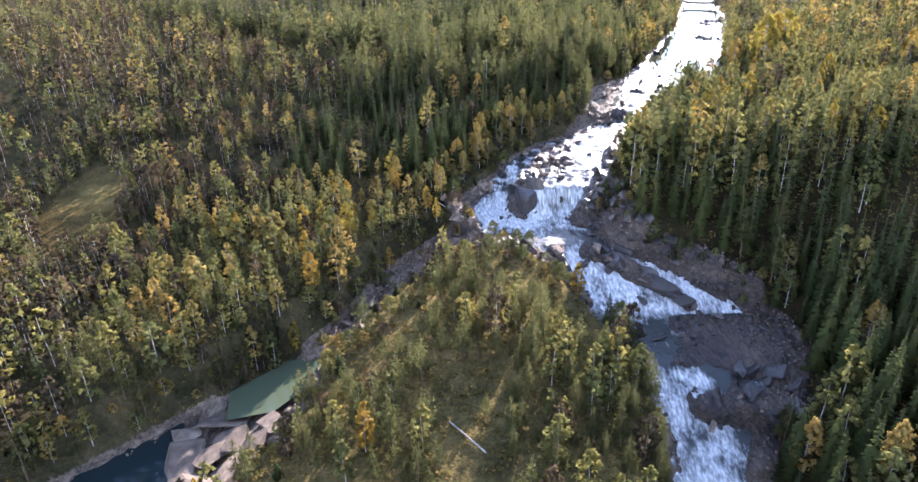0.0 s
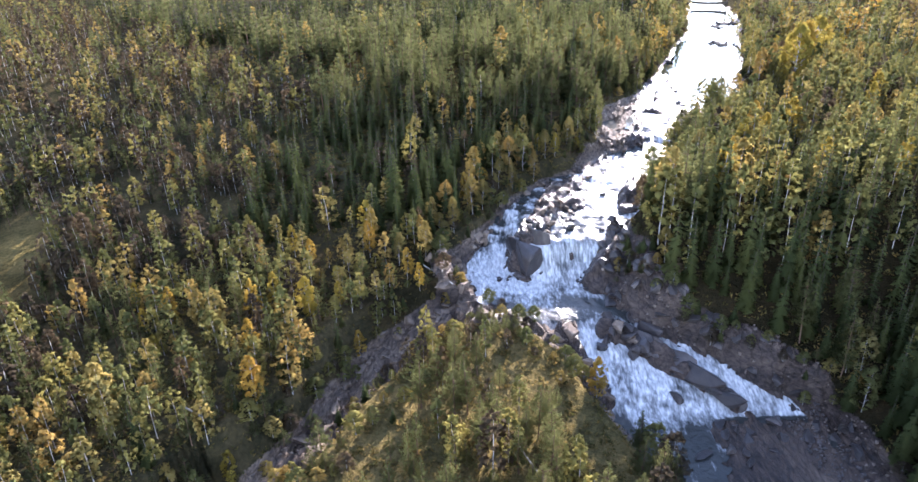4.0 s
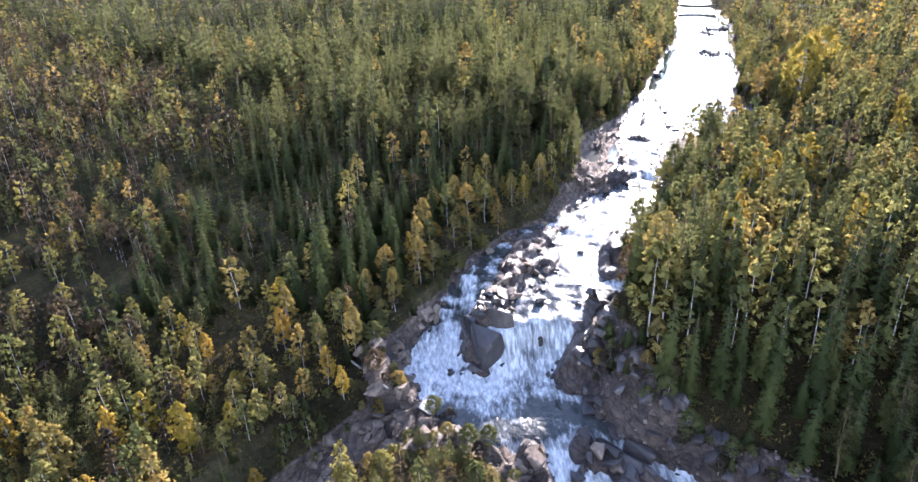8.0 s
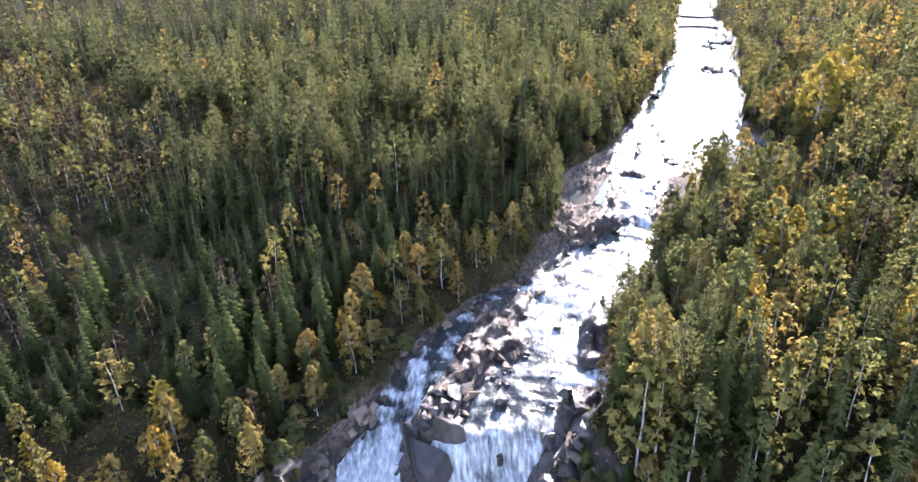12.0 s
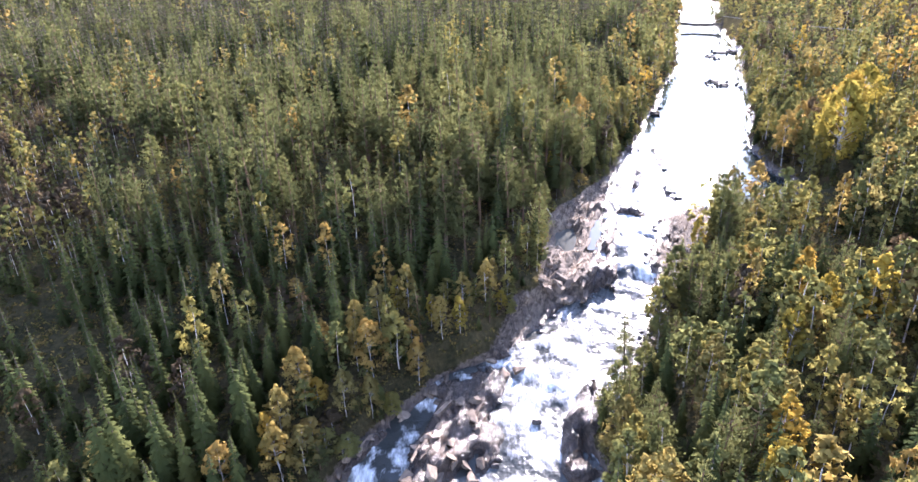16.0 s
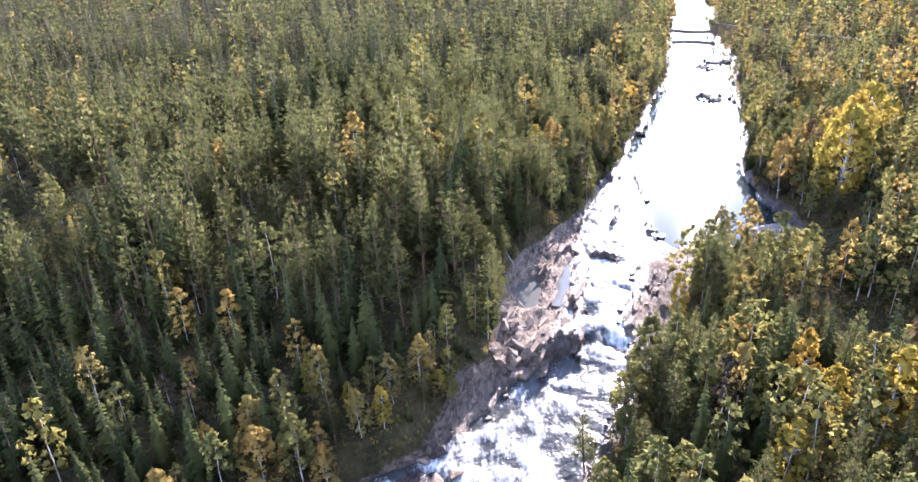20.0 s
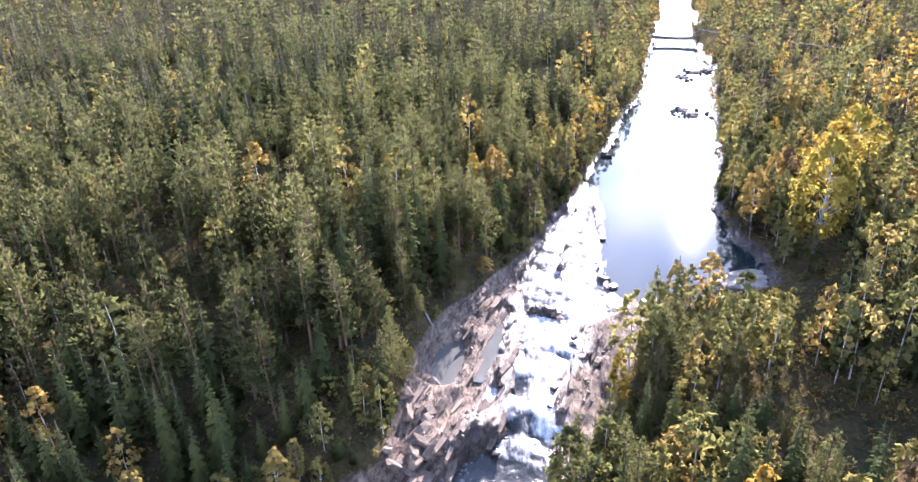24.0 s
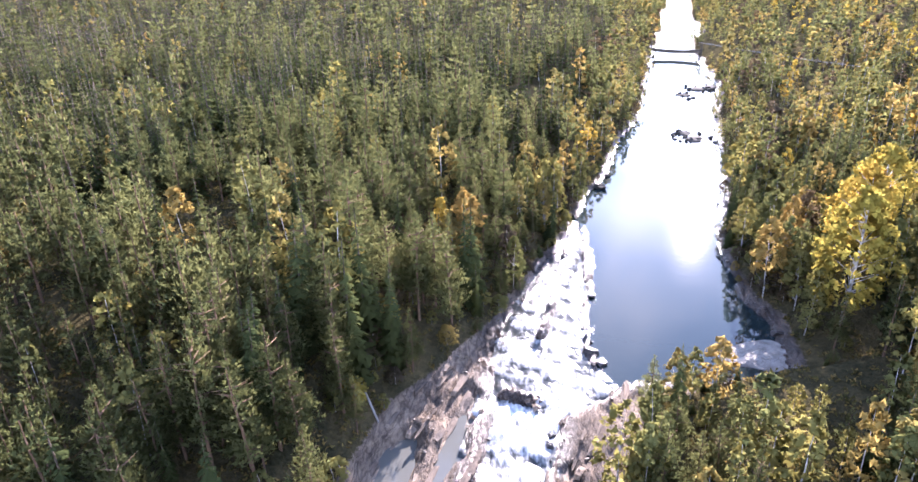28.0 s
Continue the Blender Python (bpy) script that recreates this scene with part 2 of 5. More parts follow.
    nt.links.new(cut.outputs[0], hgt.inputs[0]), nt.links.new(fine.outputs[0], hgt.inputs[1]), nt.links.new(rfine.outputs[0], hgt.inputs[2])
    nt.links.new(hgt.outputs[0], bmp.inputs["Height"]), nt.links.new(bmp.outputs[0], bsdf.inputs["Normal"])
    nt.links.new(m3.outputs[0], bsdf.inputs["Base Color"])
    nt.links.new(maths(nt, "SUBTRACT", 0.85, maths(nt, "MULTIPLY", at["wet_shade"], 0.58)), bsdf.inputs["Roughness"])
    nt.links.new(maths(nt, "MULTIPLY", cut.outputs[0], maths(nt, "ADD", maths(nt, "MULTIPLY", at["wet_shade"], 0.25), 0.15)), bsdf.inputs["Specular IOR Level"])
    nt.links.new(bsdf.outputs[0], out.inputs["Surface"])
    return m


def water_material(name, deep, wave=1.0, ripple=0.5, rough=0.07):
    """Clear dark water, with white water where the foam attribute says."""
    m, nt, out, add = nodes_of(name)
    geo, mp = add("NewGeometry"), add("Mapping")
    mp.inputs["Rotation"].default_value = (0, 0, radians(24))
    mp.inputs["Scale"].default_value = (1.1, 0.42, 0.12)
    nt.links.new(geo.outputs["Position"], mp.inputs["Vector"])
    n1, n2, n3 = add("TexNoise", Scale=0.9 * wave, Detail=6.0), add("TexNoise", Scale=1.5, Detail=8.0, Roughness=0.62), add("TexNoise", Scale=0.3, Detail=3.0)
    nt.links.new(geo.outputs["Position"], n1.inputs["Vector"]), nt.links.new(mp.outputs[0], n2.inputs["Vector"]), nt.links.new(mp.outputs[0], n3.inputs["Vector"])
    foam = add("Attribute")
    foam.attribute_name = "foam"
    streak = maths(nt, "ADD", maths(nt, "MULTIPLY", n2.outputs[0], 0.42), maths(nt, "MULTIPLY", n3.outputs[0], 0.58))
    f = maths(nt, "ADD", foam.outputs["Fac"], maths(nt, "MULTIPLY", maths(nt, "SUBTRACT", streak, 0.5), 2.3))
    cut = ramp(nt, [(0.25, (0, 0, 0)), (0.45, (0.35, 0.35, 0.35)), (0.85, (1, 1, 1))])
    nt.links.new(f, cut.inputs[0])
    wat, froth, mix, bmp = add("BsdfPrincipled", Roughness=rough, IOR=1.33), add("BsdfPrincipled", Roughness=0.8), add("MixShader"), add("Bump", Strength=ripple, Distance=0.25)
    froth.inputs["Specular IOR Level"].default_value = 0.1
    wat.inputs["Base Color"].default_value = (*deep, 1)
    tone = ramp(nt, [(0.34, (0.28, 0.29, 0.3)), (0.5, (0.46, 0.47, 0.47)), (0.64, (0.7, 0.7, 0.69))])
    nt.links.new(n2.outputs[0], tone.inputs[0]), nt.links.new(tone.outputs[0], froth.inputs["Base Color"])
    nt.links.new(n1.outputs[0], bmp.inputs["Height"]), nt.links.new(bmp.outputs[0], wat.inputs["Normal"])
    bmp2 = add("Bump", Strength=0.45, Distance=0.25)
    nt.links.new(n2.outputs[0], bmp2.inputs["Height"]), nt.links.new(bmp2.outputs[0], froth.inputs["Normal"])
    nt.links.new(cut.outputs[0], mix.inputs[0]), nt.links.new(wat.outputs[0], mix.inputs[1]), nt.links.new(froth.outputs[0], mix.inputs[2])
    nt.links.new(mix.outputs[0], out.inputs["Surface"])
    return m


GROUND = ground_material()
RAPIDS = water_material("rapids_water", (0.035, 0.037, 0.034), 1.1, 0.9, 0.22)
SHALLOW = water_material("shallow_pool_water", (0.1, 0.1, 0.09), 0.7, 0.06, 0.06)
POOL = water_material("pool_water", (0.012, 0.02, 0.022), 0.7, 0.035, 0.035)
GREEN_POOL = water_material("green_pool_water", (0.06, 0.075, 0.045), 0.6, 0.05, 0.05)

# ---- plan of the valley, metres ----
rng = np.random.default_rng(7)
LATTICE = np.random.default_rng(3).random((256, 256))


def placed(x, y, z):
    """From the plan's grid, which runs along the river's fall and is short in y, to metres."""
    return x - 0.0022 * y, 1.144 * y - 0.1475 * z, 1.035 * z


def vnoise(x, y, size, k=0):
    """Smooth value noise, 0 to 1, with bumps of that size."""
    x, y = np.asarray(x, float) / size + 37.3 * k + 500, np.asarray(y, float) / size + 11.7 * k + 500
    i, j = np.floor(x).astype(int), np.floor(y).astype(int)
    u, v = x - i, y - j
    u, v = u * u * (3 - 2 * u), v * v * (3 - 2 * v)
    a, b = LATTICE[i % 256, j % 256], LATTICE[(i + 1) % 256, j % 256]
    c, d = LATTICE[i % 256, (j + 1) % 256], LATTICE[(i + 1) % 256, (j + 1) % 256]
    return (a * (1 - u) + b * u) * (1 - v) + (c * (1 - u) + d * u) * v


def fbm(x, y, size, k=0, n=4):
    return sum(vnoise(x, y, size / 2**o, k + o) * 0.5**o for o in range(n)) / sum(0.5**o for o in range(n))


def blocks(x, y, size, k=0, along=2.0, strike=-23.0):
    """Broken rock: each cell of a jittered grid, longer along the strike, is a tilted facet. About -1 to 1."""
    c, sn = math.cos(radians(strike)), math.sin(radians(strike))
    u, v = (x * c + y * sn) / size, (-x * sn + y * c) / (size * along)
    i, j = np.floor(u).astype(int), np.floor(v).astype(int)
    best, out = np.full(np.shape(x), 9.0), np.zeros(np.shape(x))
    for di in (-1, 0, 1):
        for dj in (-1, 0, 1):
            a, b = i + di, j + dj
            r1, r2 = LATTICE[(a + 7 * k) % 256, b % 256], LATTICE[a % 256, (b + 13 * k + 5) % 256]
            r3, r4 = LATTICE[(a + 91) % 256, (b + 33 * k) % 256], LATTICE[(a + 17 * k) % 256, (b + 151) % 256]
            du, dv = u - a - 0.1 - 0.8 * r1, v - b - 0.1 - 0.8 * r2
            d = du * du + dv * dv
            take = d < best
            best = np.where(take, d, best)
            out = np.where(take, (r3 - 0.5) * 1.5 + du * (0.35 + 1.5 * (r4 - 0.5)) + dv * (r1 - 0.5) * 1.4, out)
    return out


def line(text):
    """A polyline from 'y:value' pairs, as a function of y."""
    ys, vs = zip(*((float(a), float(b)) for a, b in (p.split(":") for p in text.split())))
    return lambda y: np.interp(y, ys, vs)


# west and east edges of the flowing water, the pool's east shore and the fall of the river, by y
WEST = line("-200:10 40:33 55:36 65:37 71:38 80:36 88:34 99:30 105:27 110:25 120:19 126:10 132:3 142:0 148:3 154:7 161:11 170:18 178:25 183:36 195:46 198:53 210:58 219:61 227:63 236:66 242:68 249:69 261:75 279:85 295:92 304:96 323:107 356:120 385:137 463:164 545:196 610:222 900:330 1600:600")
EAST = line("-200:25 40:46 65:49 71:52 79:58 88:64 100:64 107:60 113:52 117:46 122:37 129:32 141:31 144:36 150:42 157:46 164:43 170:50 178:54 185:59 194:65 211:68 219:73 226:75 231:84 232:94 234:112 248:117 254:115 269:117 283:122 307:134 340:148 382:163 432:187 491:202 545:217 604:246 900:355 1600:630")
SILL = line("226:75 231:84 236:83 242:82 260:87 276:90 290:91 300:94")
LEVEL = line("-200:-45 40:-31 60:-27 75:-23 87:-19.6 90:-19 104:-18.3 112:-15.5 124:-10.7 143:-10 165:-2.8 176:-2.2 196:-1.2 204:-0.9 207:0.1 226:1.1 232:1.4 260:1.5 900:1.6 1600:3")
MAIN_LEVEL = line("-200:-45 40:-31 60:-27 75:-23 87:-19.6 90:-19 104:-18.3 112:-15.5 124:-10.7 135.5:-10 137:-9.7 139.3:-8.6 141.2:-6.9 143.4:-4.0 145:-3.3 148:-3.05 165:-2.8 176:-2.2 196:-1.2 204:-0.9 207:0.1 226:1.1 232:1.4 260:1.5 900:1.6 1600:3")
WEST_SHELF = line("-200:1 130:1 175:2 183:3 191:5 200:7.5 214:9.5 227:9.5 236:5.5 243:4 249:2 270:2 1600:2")
EAST_SHELF = line("-200:1 80:5 104:6 110:1 150:1 170:2 195:4 208:8 219:10 230:14 234:1 1600:1")
WEST_LAND = line("-200:-16 40:-11 90:-7 130:-5 157:-2 174:2 200:7 225:11 250:14 300:15 600:20 1600:70")
EAST_LAND = line("-200:-18 40:-17 80:-16 104:-14 116:-10 128:-1 138:6 150:7 170:5 190:3 215:2 300:4 600:10 1600:60")
ISLAND_LAND = line("-200:-20 40:-15 70:-12.5 100:-10.8 118:-9 128:-8.6")
GORGE_X = line("-200:-140 40:-66 59:-53 66:-47 74:-41 81:-36 87:-32 94.5:-26.5 104:-22 117:-13 124:-5 130:1")
GORGE_FLOOR = line("-200:-26 40:-20 65:-18 80:-16.8 92:-15 104:-14 121:-12.6 128:-10.8 131:-10.2")
GORGE_HALF = line("-200:14 55:11 66:9.5 75:6.5 82:3.5 86:2.5 95:2.2 110:3.2 121:5 130:4")
# widths of bare rock beside the water
WEST_BARE = line("-200:3 100:3 118:5 126:9 138:6 148:3.5 158:2.5 168:2 178:2 183:4 200:11 214:14 227:13 236:8 243:6 250:3 270:2.5 1600:2")
EAST_BARE = line("-200:4 70:5 85:7 105:7 112:10 125:10 138:8 146:5 153:2.5 165:2 190:3 195:5 208:9 219:11 230:15 234:2.5 1600:1.5")
WEST_STEEP = line("-200:1.4 130:1.4 165:1.2 185:0.8 240:0.6 255:0.45 1600:0.4")
EAST_STEEP = line("-200:0.6 96:0.7 108:1.4 145:1.7 155:1.0 175:0.6 1600:0.5")
# ribs and ledges of rock that stand out of the water: x, y, top, then half width
RIBS = [
    ([(15.4, 141, -8.5), (15.8, 144.5, -4.4), (16.6, 148, -1.5), (19.5, 154, -1.0), (23, 162, -0.7), (27, 170, -0.3), (30, 176, -0.2)], 3.7),
    ([(24, 153, -2.7), (28, 160, -2.4), (31, 166, -2.0)], 2.4),
    ([(24, 175, -1.4), (31, 178, -1.0)], 2.4),
    ([(31, 136, -7.2), (34.5, 141.5, -3.6), (37, 146, -2.0), (39.5, 150, -1.8)], 2.8),
    ([(29.5, 122, -9.6), (35, 118, -11.2), (42, 114, -12.4), (49.5, 108, -15.0), (53, 104, -17.8)], 1.3),
    ([(45, 200, 0.8), (51, 203, 1.5), (56, 206, 1.7)], 3.2),
    ([(57, 206, 1.2), (60, 214, 1.5), (62, 222, 1.7), (64, 228, 1.9)], 1.7),
    ([(54, 211, 1.4), (55.3, 219, 1.6), (58, 227, 1.8)], 0.9),
    ([(83.5, 236, 2.2), (82.5, 242, 2.2), (84, 250, 2.1), (87, 260, 2.1), (90, 276, 2.0), (92, 288, 1.9)], 1.3),
    ([(80, 226, 1.7), (88, 232.5, 2.1), (98, 231, 2.3)], 2.2),
    ([(80.3, 260, 2.3), (77.5, 252, 2.6), (75, 245.5, 2.3)], 0.9),
    ([(67.5, 232, 1.9), (70, 231, 2.2), (72.5, 230.3, 1.9)], 1.3),
    ([(88, 288, 1.9), (84, 274, 2.1)], 0.8),
    ([(43, 160, -1.3), (45, 167, -0.6), (48, 172, -0.6)], 2.4),
    ([(46, 79, -20.3), (53, 78.5, -18.9), (62, 77, -18.0)], 3.4),
    ([(21, 121, -9.6), (24, 114, -13.0), (27, 107, -15.5)], 1.6),
]


def ribs(x, y):
    """The highest rib at each place, or far below."""
    best = np.full(np.shape(x), -1e3)
    for points, half in RIBS:
        for (ax, ay, az), (bx, by, bz) in zip(points[:-1], points[1:]):
            t = np.clip(((x - ax) * (bx - ax) + (y - ay) * (by - ay)) / ((bx - ax) ** 2 + (by - ay) ** 2), 0, 1)
            d = np.hypot(x - ax - t * (bx - ax), y - ay - t * (by - ay)) / half
            best = np.maximum(best, az + t * (bz - az) - np.where(d < 1, 1.1 * d**3, 1.1 + (d - 1) * half * 2.2))
    return best


def level(x, y):
    """The water's height: a slide along the west wall, a sheer fall in the middle."""
    t = np.clip((x - 10) / 6, 0, 1)
    return LEVEL(y) * (1 - t) + MAIN_LEVEL(y) * t


def ground_height(x, y, full=False):
    x, y = np.broadcast_arrays(np.asarray(x, float), np.asarray(y, float))
    wob = (fbm(x, y, 9, 1) - 0.5) * 3.0 * np.clip(np.abs(x - (WEST(y) + EAST(y)) / 2) / 30, 0.35, 1)
    w, e, wz = WEST(y), EAST(y), level(x, y)
    dw, de = w - x + wob, x - e + wob
    roll = (fbm(x, y, 40, 5) - 0.5) * 5 + (fbm(x, y, 7, 8) - 0.5) * 1.3
    far_low = np.clip((-50 - x) / 60, 0, 1) * np.interp(y, [100, 160, 200, 300], [6, 5, 6, 2])
    west = WEST_LAND(y) - far_low + roll + 0.0006 * np.clip(-x - 200, 0, 400) ** 1.5
    east = EAST_LAND(y) + 6 * np.exp(-(((x - 133) / 15) ** 2 + ((y - 246) / 22) ** 2)) + 0.1 * np.clip(de - 10, 0, 120) + roll
    sh = WEST_SHELF(y)
    cap_w = wz + 0.35 + 0.1 * np.clip(dw, 0, None).clip(None, sh) + WEST_STEEP(y) * np.clip(dw - sh, 0, None)
    sh = EAST_SHELF(y)
    cap_e = wz + 0.35 + 0.09 * np.clip(de, 0, None).clip(None, sh) + EAST_STEEP(y) * np.clip(de - sh, 0, None)
    gd = np.abs(x - GORGE_X(y)) * 0.8 + wob * 0.5
    gorge = GORGE_FLOOR(y) + 1.5 * np.clip(gd - GORGE_HALF(y), 0, None)
    in_island = (x > GORGE_X(y)) & (y < 130) & (x < (w + e) / 2)
    west = np.where(in_island, ISLAND_LAND(y) + roll * 0.5, west)
    land = np.where(x < (w + e) / 2, west, east)
    cap = np.where(x < (w + e) / 2, cap_w, cap_e)
    g = np.where((y < 131) & (x < w), gorge, 1e3)
    z = np.minimum(np.minimum(land, cap), g)
    inside = (dw < 0) & (de < 0)
    slab = (y > 86 + 9 * (fbm(x, y, 8, 90) - 0.5)) & (y < 103 + 8 * (fbm(x, y, 7, 92) - 0.5)) & (x > 47.5 - (104 - y) * 0.36 + 10 * (fbm(x, y, 7, 91) - 0.5))
    bed = np.where(slab, wz + 0.3, wz - np.clip(np.minimum(-dw, -de) * 0.8, 0, 1.3))
    z = np.where(inside, bed, z)
    bare = np.where(x < (w + e) / 2, np.clip((WEST_BARE(y) - dw) / 2 + 0.5, 0, 1), np.clip((EAST_BARE(y) - de) / 2 + 0.5, 0, 1))
    bare = np.maximum(bare, np.where((y < 131) & (x < w), np.clip((GORGE_HALF(y) + 1.2 - gd) / 1.2 + 0.5, 0, 1), 0))
    bare = np.maximum(bare, np.where(in_island | ((y < 138) & (y > 118) & (x < w) & (x > w - 9)), np.clip((y - 119 + 5 * (fbm(x, y, 6, 93) - 0.5)) / 2, 0, 1), 0))
    rib = ribs(x, y) + (fbm(x, y, 5, 41) - 0.5) * 2.0
    bare = np.where((rib > z) | inside, 1.0, bare)
    z = np.maximum(z, rib)
    # beds of rock that dip across the river, in steps
    crag = blocks(x, y, 3.4, 1) * 1.25 + blocks(x, y, 1.5, 2, 2.6) * 0.6 + (fbm(x, y, 6, 15) - 0.5) * 1.6
    u = x * 0.92 - y * 0.39 + (fbm(x, y, 14, 12) - 0.5) * 5
    saw = (u / 1.5) % 1.0
    crag = crag * np.interp(y, [150, 185, 200], [1.3, 1.0, 0.7]) + (np.minimum(saw * 1.2, (1 - saw) * 6) - 0.5) * np.interp(y, [180, 195], [0.2, 0.75])
    near = np.clip((400 - y) / 100, 0, 1)
    z = z + crag * bare * near * np.where(inside & (rib < wz), np.where(slab, 0.1, 0.22), 0.8) * np.where(g < np.minimum(land, cap), 0.8, 1)
    # hollows that hold still water
    for hx, hy, ha, hb, hz in ((51.2, 218.6, 3.0, 5.6, 0.55), (58.4, 220.8, 1.5, 9.5, 0.5), (-40, 78.5, 7, 8.5, -17.0)):
        c, sn = math.cos(radians(-21)), math.sin(radians(-21))
        q = (((x - hx) * c + (y - hy) * sn) / ha) ** 2 + ((-(x - hx) * sn + (y - hy) * c) / hb) ** 2
        q = q + (fbm(x, y, 3.5, 70) - 0.5) * 1.5
        z = np.where(q < 1.6, np.minimum(z, hz + np.clip(q - 0.6, 0, 1) * 1.3), z)
    if not full:
        return z
    wet_shade = np.where(inside, 1.0, np.clip(1.2 - np.minimum(np.clip(dw, 0, None) + 99 * (de > 0), np.clip(de, 0, None) + 99 * (dw > 0)) / 2.5, 0, 1))
    # spray-wet rock by the falls, plus painted-in shade over the whole east side
    wet_shade = np.maximum(wet_shade, np.clip((152 - y) / 12, 0, 1) * np.clip((y - 60) / 8, 0, 1) * np.where(x > w, 1.0, np.clip((y - 118) / 8, 0, 0.75)))
    meadow = np.where(in_island, 0.6, 0) + np.clip(1.6 - np.hypot((x + 112 + 0.3 * (y - 143)) / 11, (y - 143) / 20), 0, 1) + np.clip(1.5 - np.hypot((x + 345) / 36, (y - 435) / 24), 0, 1)
    return z, bare, wet_shade, np.clip(meadow, 0, 1)


def part(name, data, material, parent=None, label=""):
    """Links a mesh (a bmesh or mesh data) as one object, under a thing or a part."""
    if isinstance(data, bmesh.types.BMesh):
        me = bpy.data.meshes.new(name)
        data.to_mesh(me)
        data.free()
    else:
        me = data
    if material and not me.materials:
        me.materials.append(material)
    ob = new(name, me)
    if parent:
        ob.parent = parent
    if label:
        ob["label"] = label
    return ob


def sheet(name, X, Y, Z, material, smooth=True, **attributes):
    """A grid of quads over 2D arrays, with named numbers at its corners."""
    X, Y, Z = placed(X, Y, Z)
    r, c = X.shape
    me = bpy.data.meshes.new(name)
    idx = np.arange(r * c).reshape(r, c)
    faces = np.stack([idx[:-1, :-1], idx[:-1, 1:], idx[1:, 1:], idx[1:, :-1]], -1).reshape(-1, 4)
    quick_mesh(me, np.stack([X, Y, Z], -1).reshape(-1, 3), faces)
    if smooth:
        me.polygons.foreach_set("use_smooth", np.ones(len(faces), bool))
    for k, v in attributes.items():
        me.attributes.new(k, "FLOAT", "POINT").data.foreach_set("value", np.asarray(v, np.float32).ravel())
    me.materials.append(material)
    return new(name, me)


def quick_mesh(me, verts, faces):
    n = faces.shape[1]
    me.vertices.add(len(verts))
    me.vertices.foreach_set("co", np.asarray(verts, np.float32).ravel())
    me.loops.add(faces.size)
    me.loops.foreach_set("vertex_index", np.asarray(faces, np.int32).ravel())
    me.polygons.add(len(faces))
    me.polygons.foreach_set("loop_start", np.arange(0, faces.size, n, dtype=np.int32))
    me.update(calc_edges=True)
    me.validate()


def spread(core_a, core_b, step, low, high, growth=1.06):
    """Even steps in the core, growing ones out to the ends."""
    mid = list(np.arange(core_a, core_b, step))
    d, s = core_b, step
    while d < high:
        mid.append(d)
        s *= growth
        d += s
    d, s, pre = core_a, step, []
    while d > low:
        s *= growth
        d -= s
        pre.append(d)
    return np.array(pre[::-1] + mid)


gx, gy = spread(-52, 120, 0.62, -2600, 3000), spread(58, 265, 0.62, -1200, 4200)
GX, GY = np.meshgrid(gx, gy)
GZ, BARE, WET_SHADE, MEADOW = ground_height(GX, GY, True)
ground = tagged(sheet("ground", GX, GY, GZ, GROUND, False, rock=BARE, meadow=MEADOW, wet_shade=WET_SHADE), "mossy forest floor, bare layered rock banks and a small meadow", "ground", kind="structure")

# ---- the river ----
FOAM = line("0:0.8 60:0.8 75:0.75 84:0.7 88:0.2 92:0.0 101:0.05 105:0.7 121:0.8 125:0.2 128:0.2 131:0.5 134:0.8 138:0.9 143:0.85 147:0.7 149:0.45 153:0.3 160:0.2 168:0.3 176:0.5 182:0.3 196:0.3 203:0.5 209:0.52 222:0.45 236:0.36 255:0.26 285:0.2 300:0.0 320:-0.5")
ry = np.concatenate([np.arange(-160, 20, 2.0), np.arange(20, 130, 0.6), np.arange(130, 156, 0.35), np.arange(156, 302, 0.6)])
rs = np.linspace(0, 1, 90)
RY, RS = np.meshgrid(ry, rs, indexing="ij")
redge = np.where(ry < 226, EAST(ry), SILL(ry))[:, None]
RX = (WEST(ry)[:, None] - 1.5) * (1 - RS) + (redge + 1.5) * RS
RF = FOAM(RY) - np.where(RY < 104, np.clip((RX - 47) / 5, 0, 1) * 0.7, 0) + np.where((RX < 14) & (RY > 142) & (RY < 178), 0.3, 0)
steep = np.clip(RF, 0, 1)
flow = RX * 0.37 + RY * 0.93
cross = RX * 0.93 - RY * 0.37
chop = fbm(cross * 0.45, flow, 1.9, 27, 3) - 0.5
RZ = level(RX, RY) + chop * np.where(RY > 150, 1.6, 0.3) * np.clip(RF * 1.6, 0.2, 1) + (fbm(RX, RY * 0.6, 2.6, 21) - 0.5) * (0.25 + 1.1 * steep) + (vnoise(RX, RY * 0.5, 0.9, 25) - 0.5) * 0.3 * steep
fall = np.clip(1 - np.abs(RY - 142) / 6, 0, 1)
RY2 = RY - fall * (vnoise(RX, RY * 0.25, 0.8, 31) - 0.5) * 1.1 - fall * (fbm(RX, RY * 0.2, 4, 33) - 0.5) * 4.5
river = tagged(sheet("river_rapids", RX, RY2, RZ, RAPIDS, foam=RF + chop * np.where(RY > 150, 1.5, 0.5) + (fbm(RX * 1.4, RY * 0.45, 7, 35) - 0.5) * 1.1 - 0.35 * np.clip(1 - np.minimum(RS, 1 - RS) * 7, 0, 1) * (RY > 150)), "foaming rapids and waterfalls over dark rock ledges", "river", kind="structure")
py = np.concatenate([np.arange(231.5, 310, 1.2), np.arange(310, 700, 5.0), np.arange(700, 1600, 30.0)])
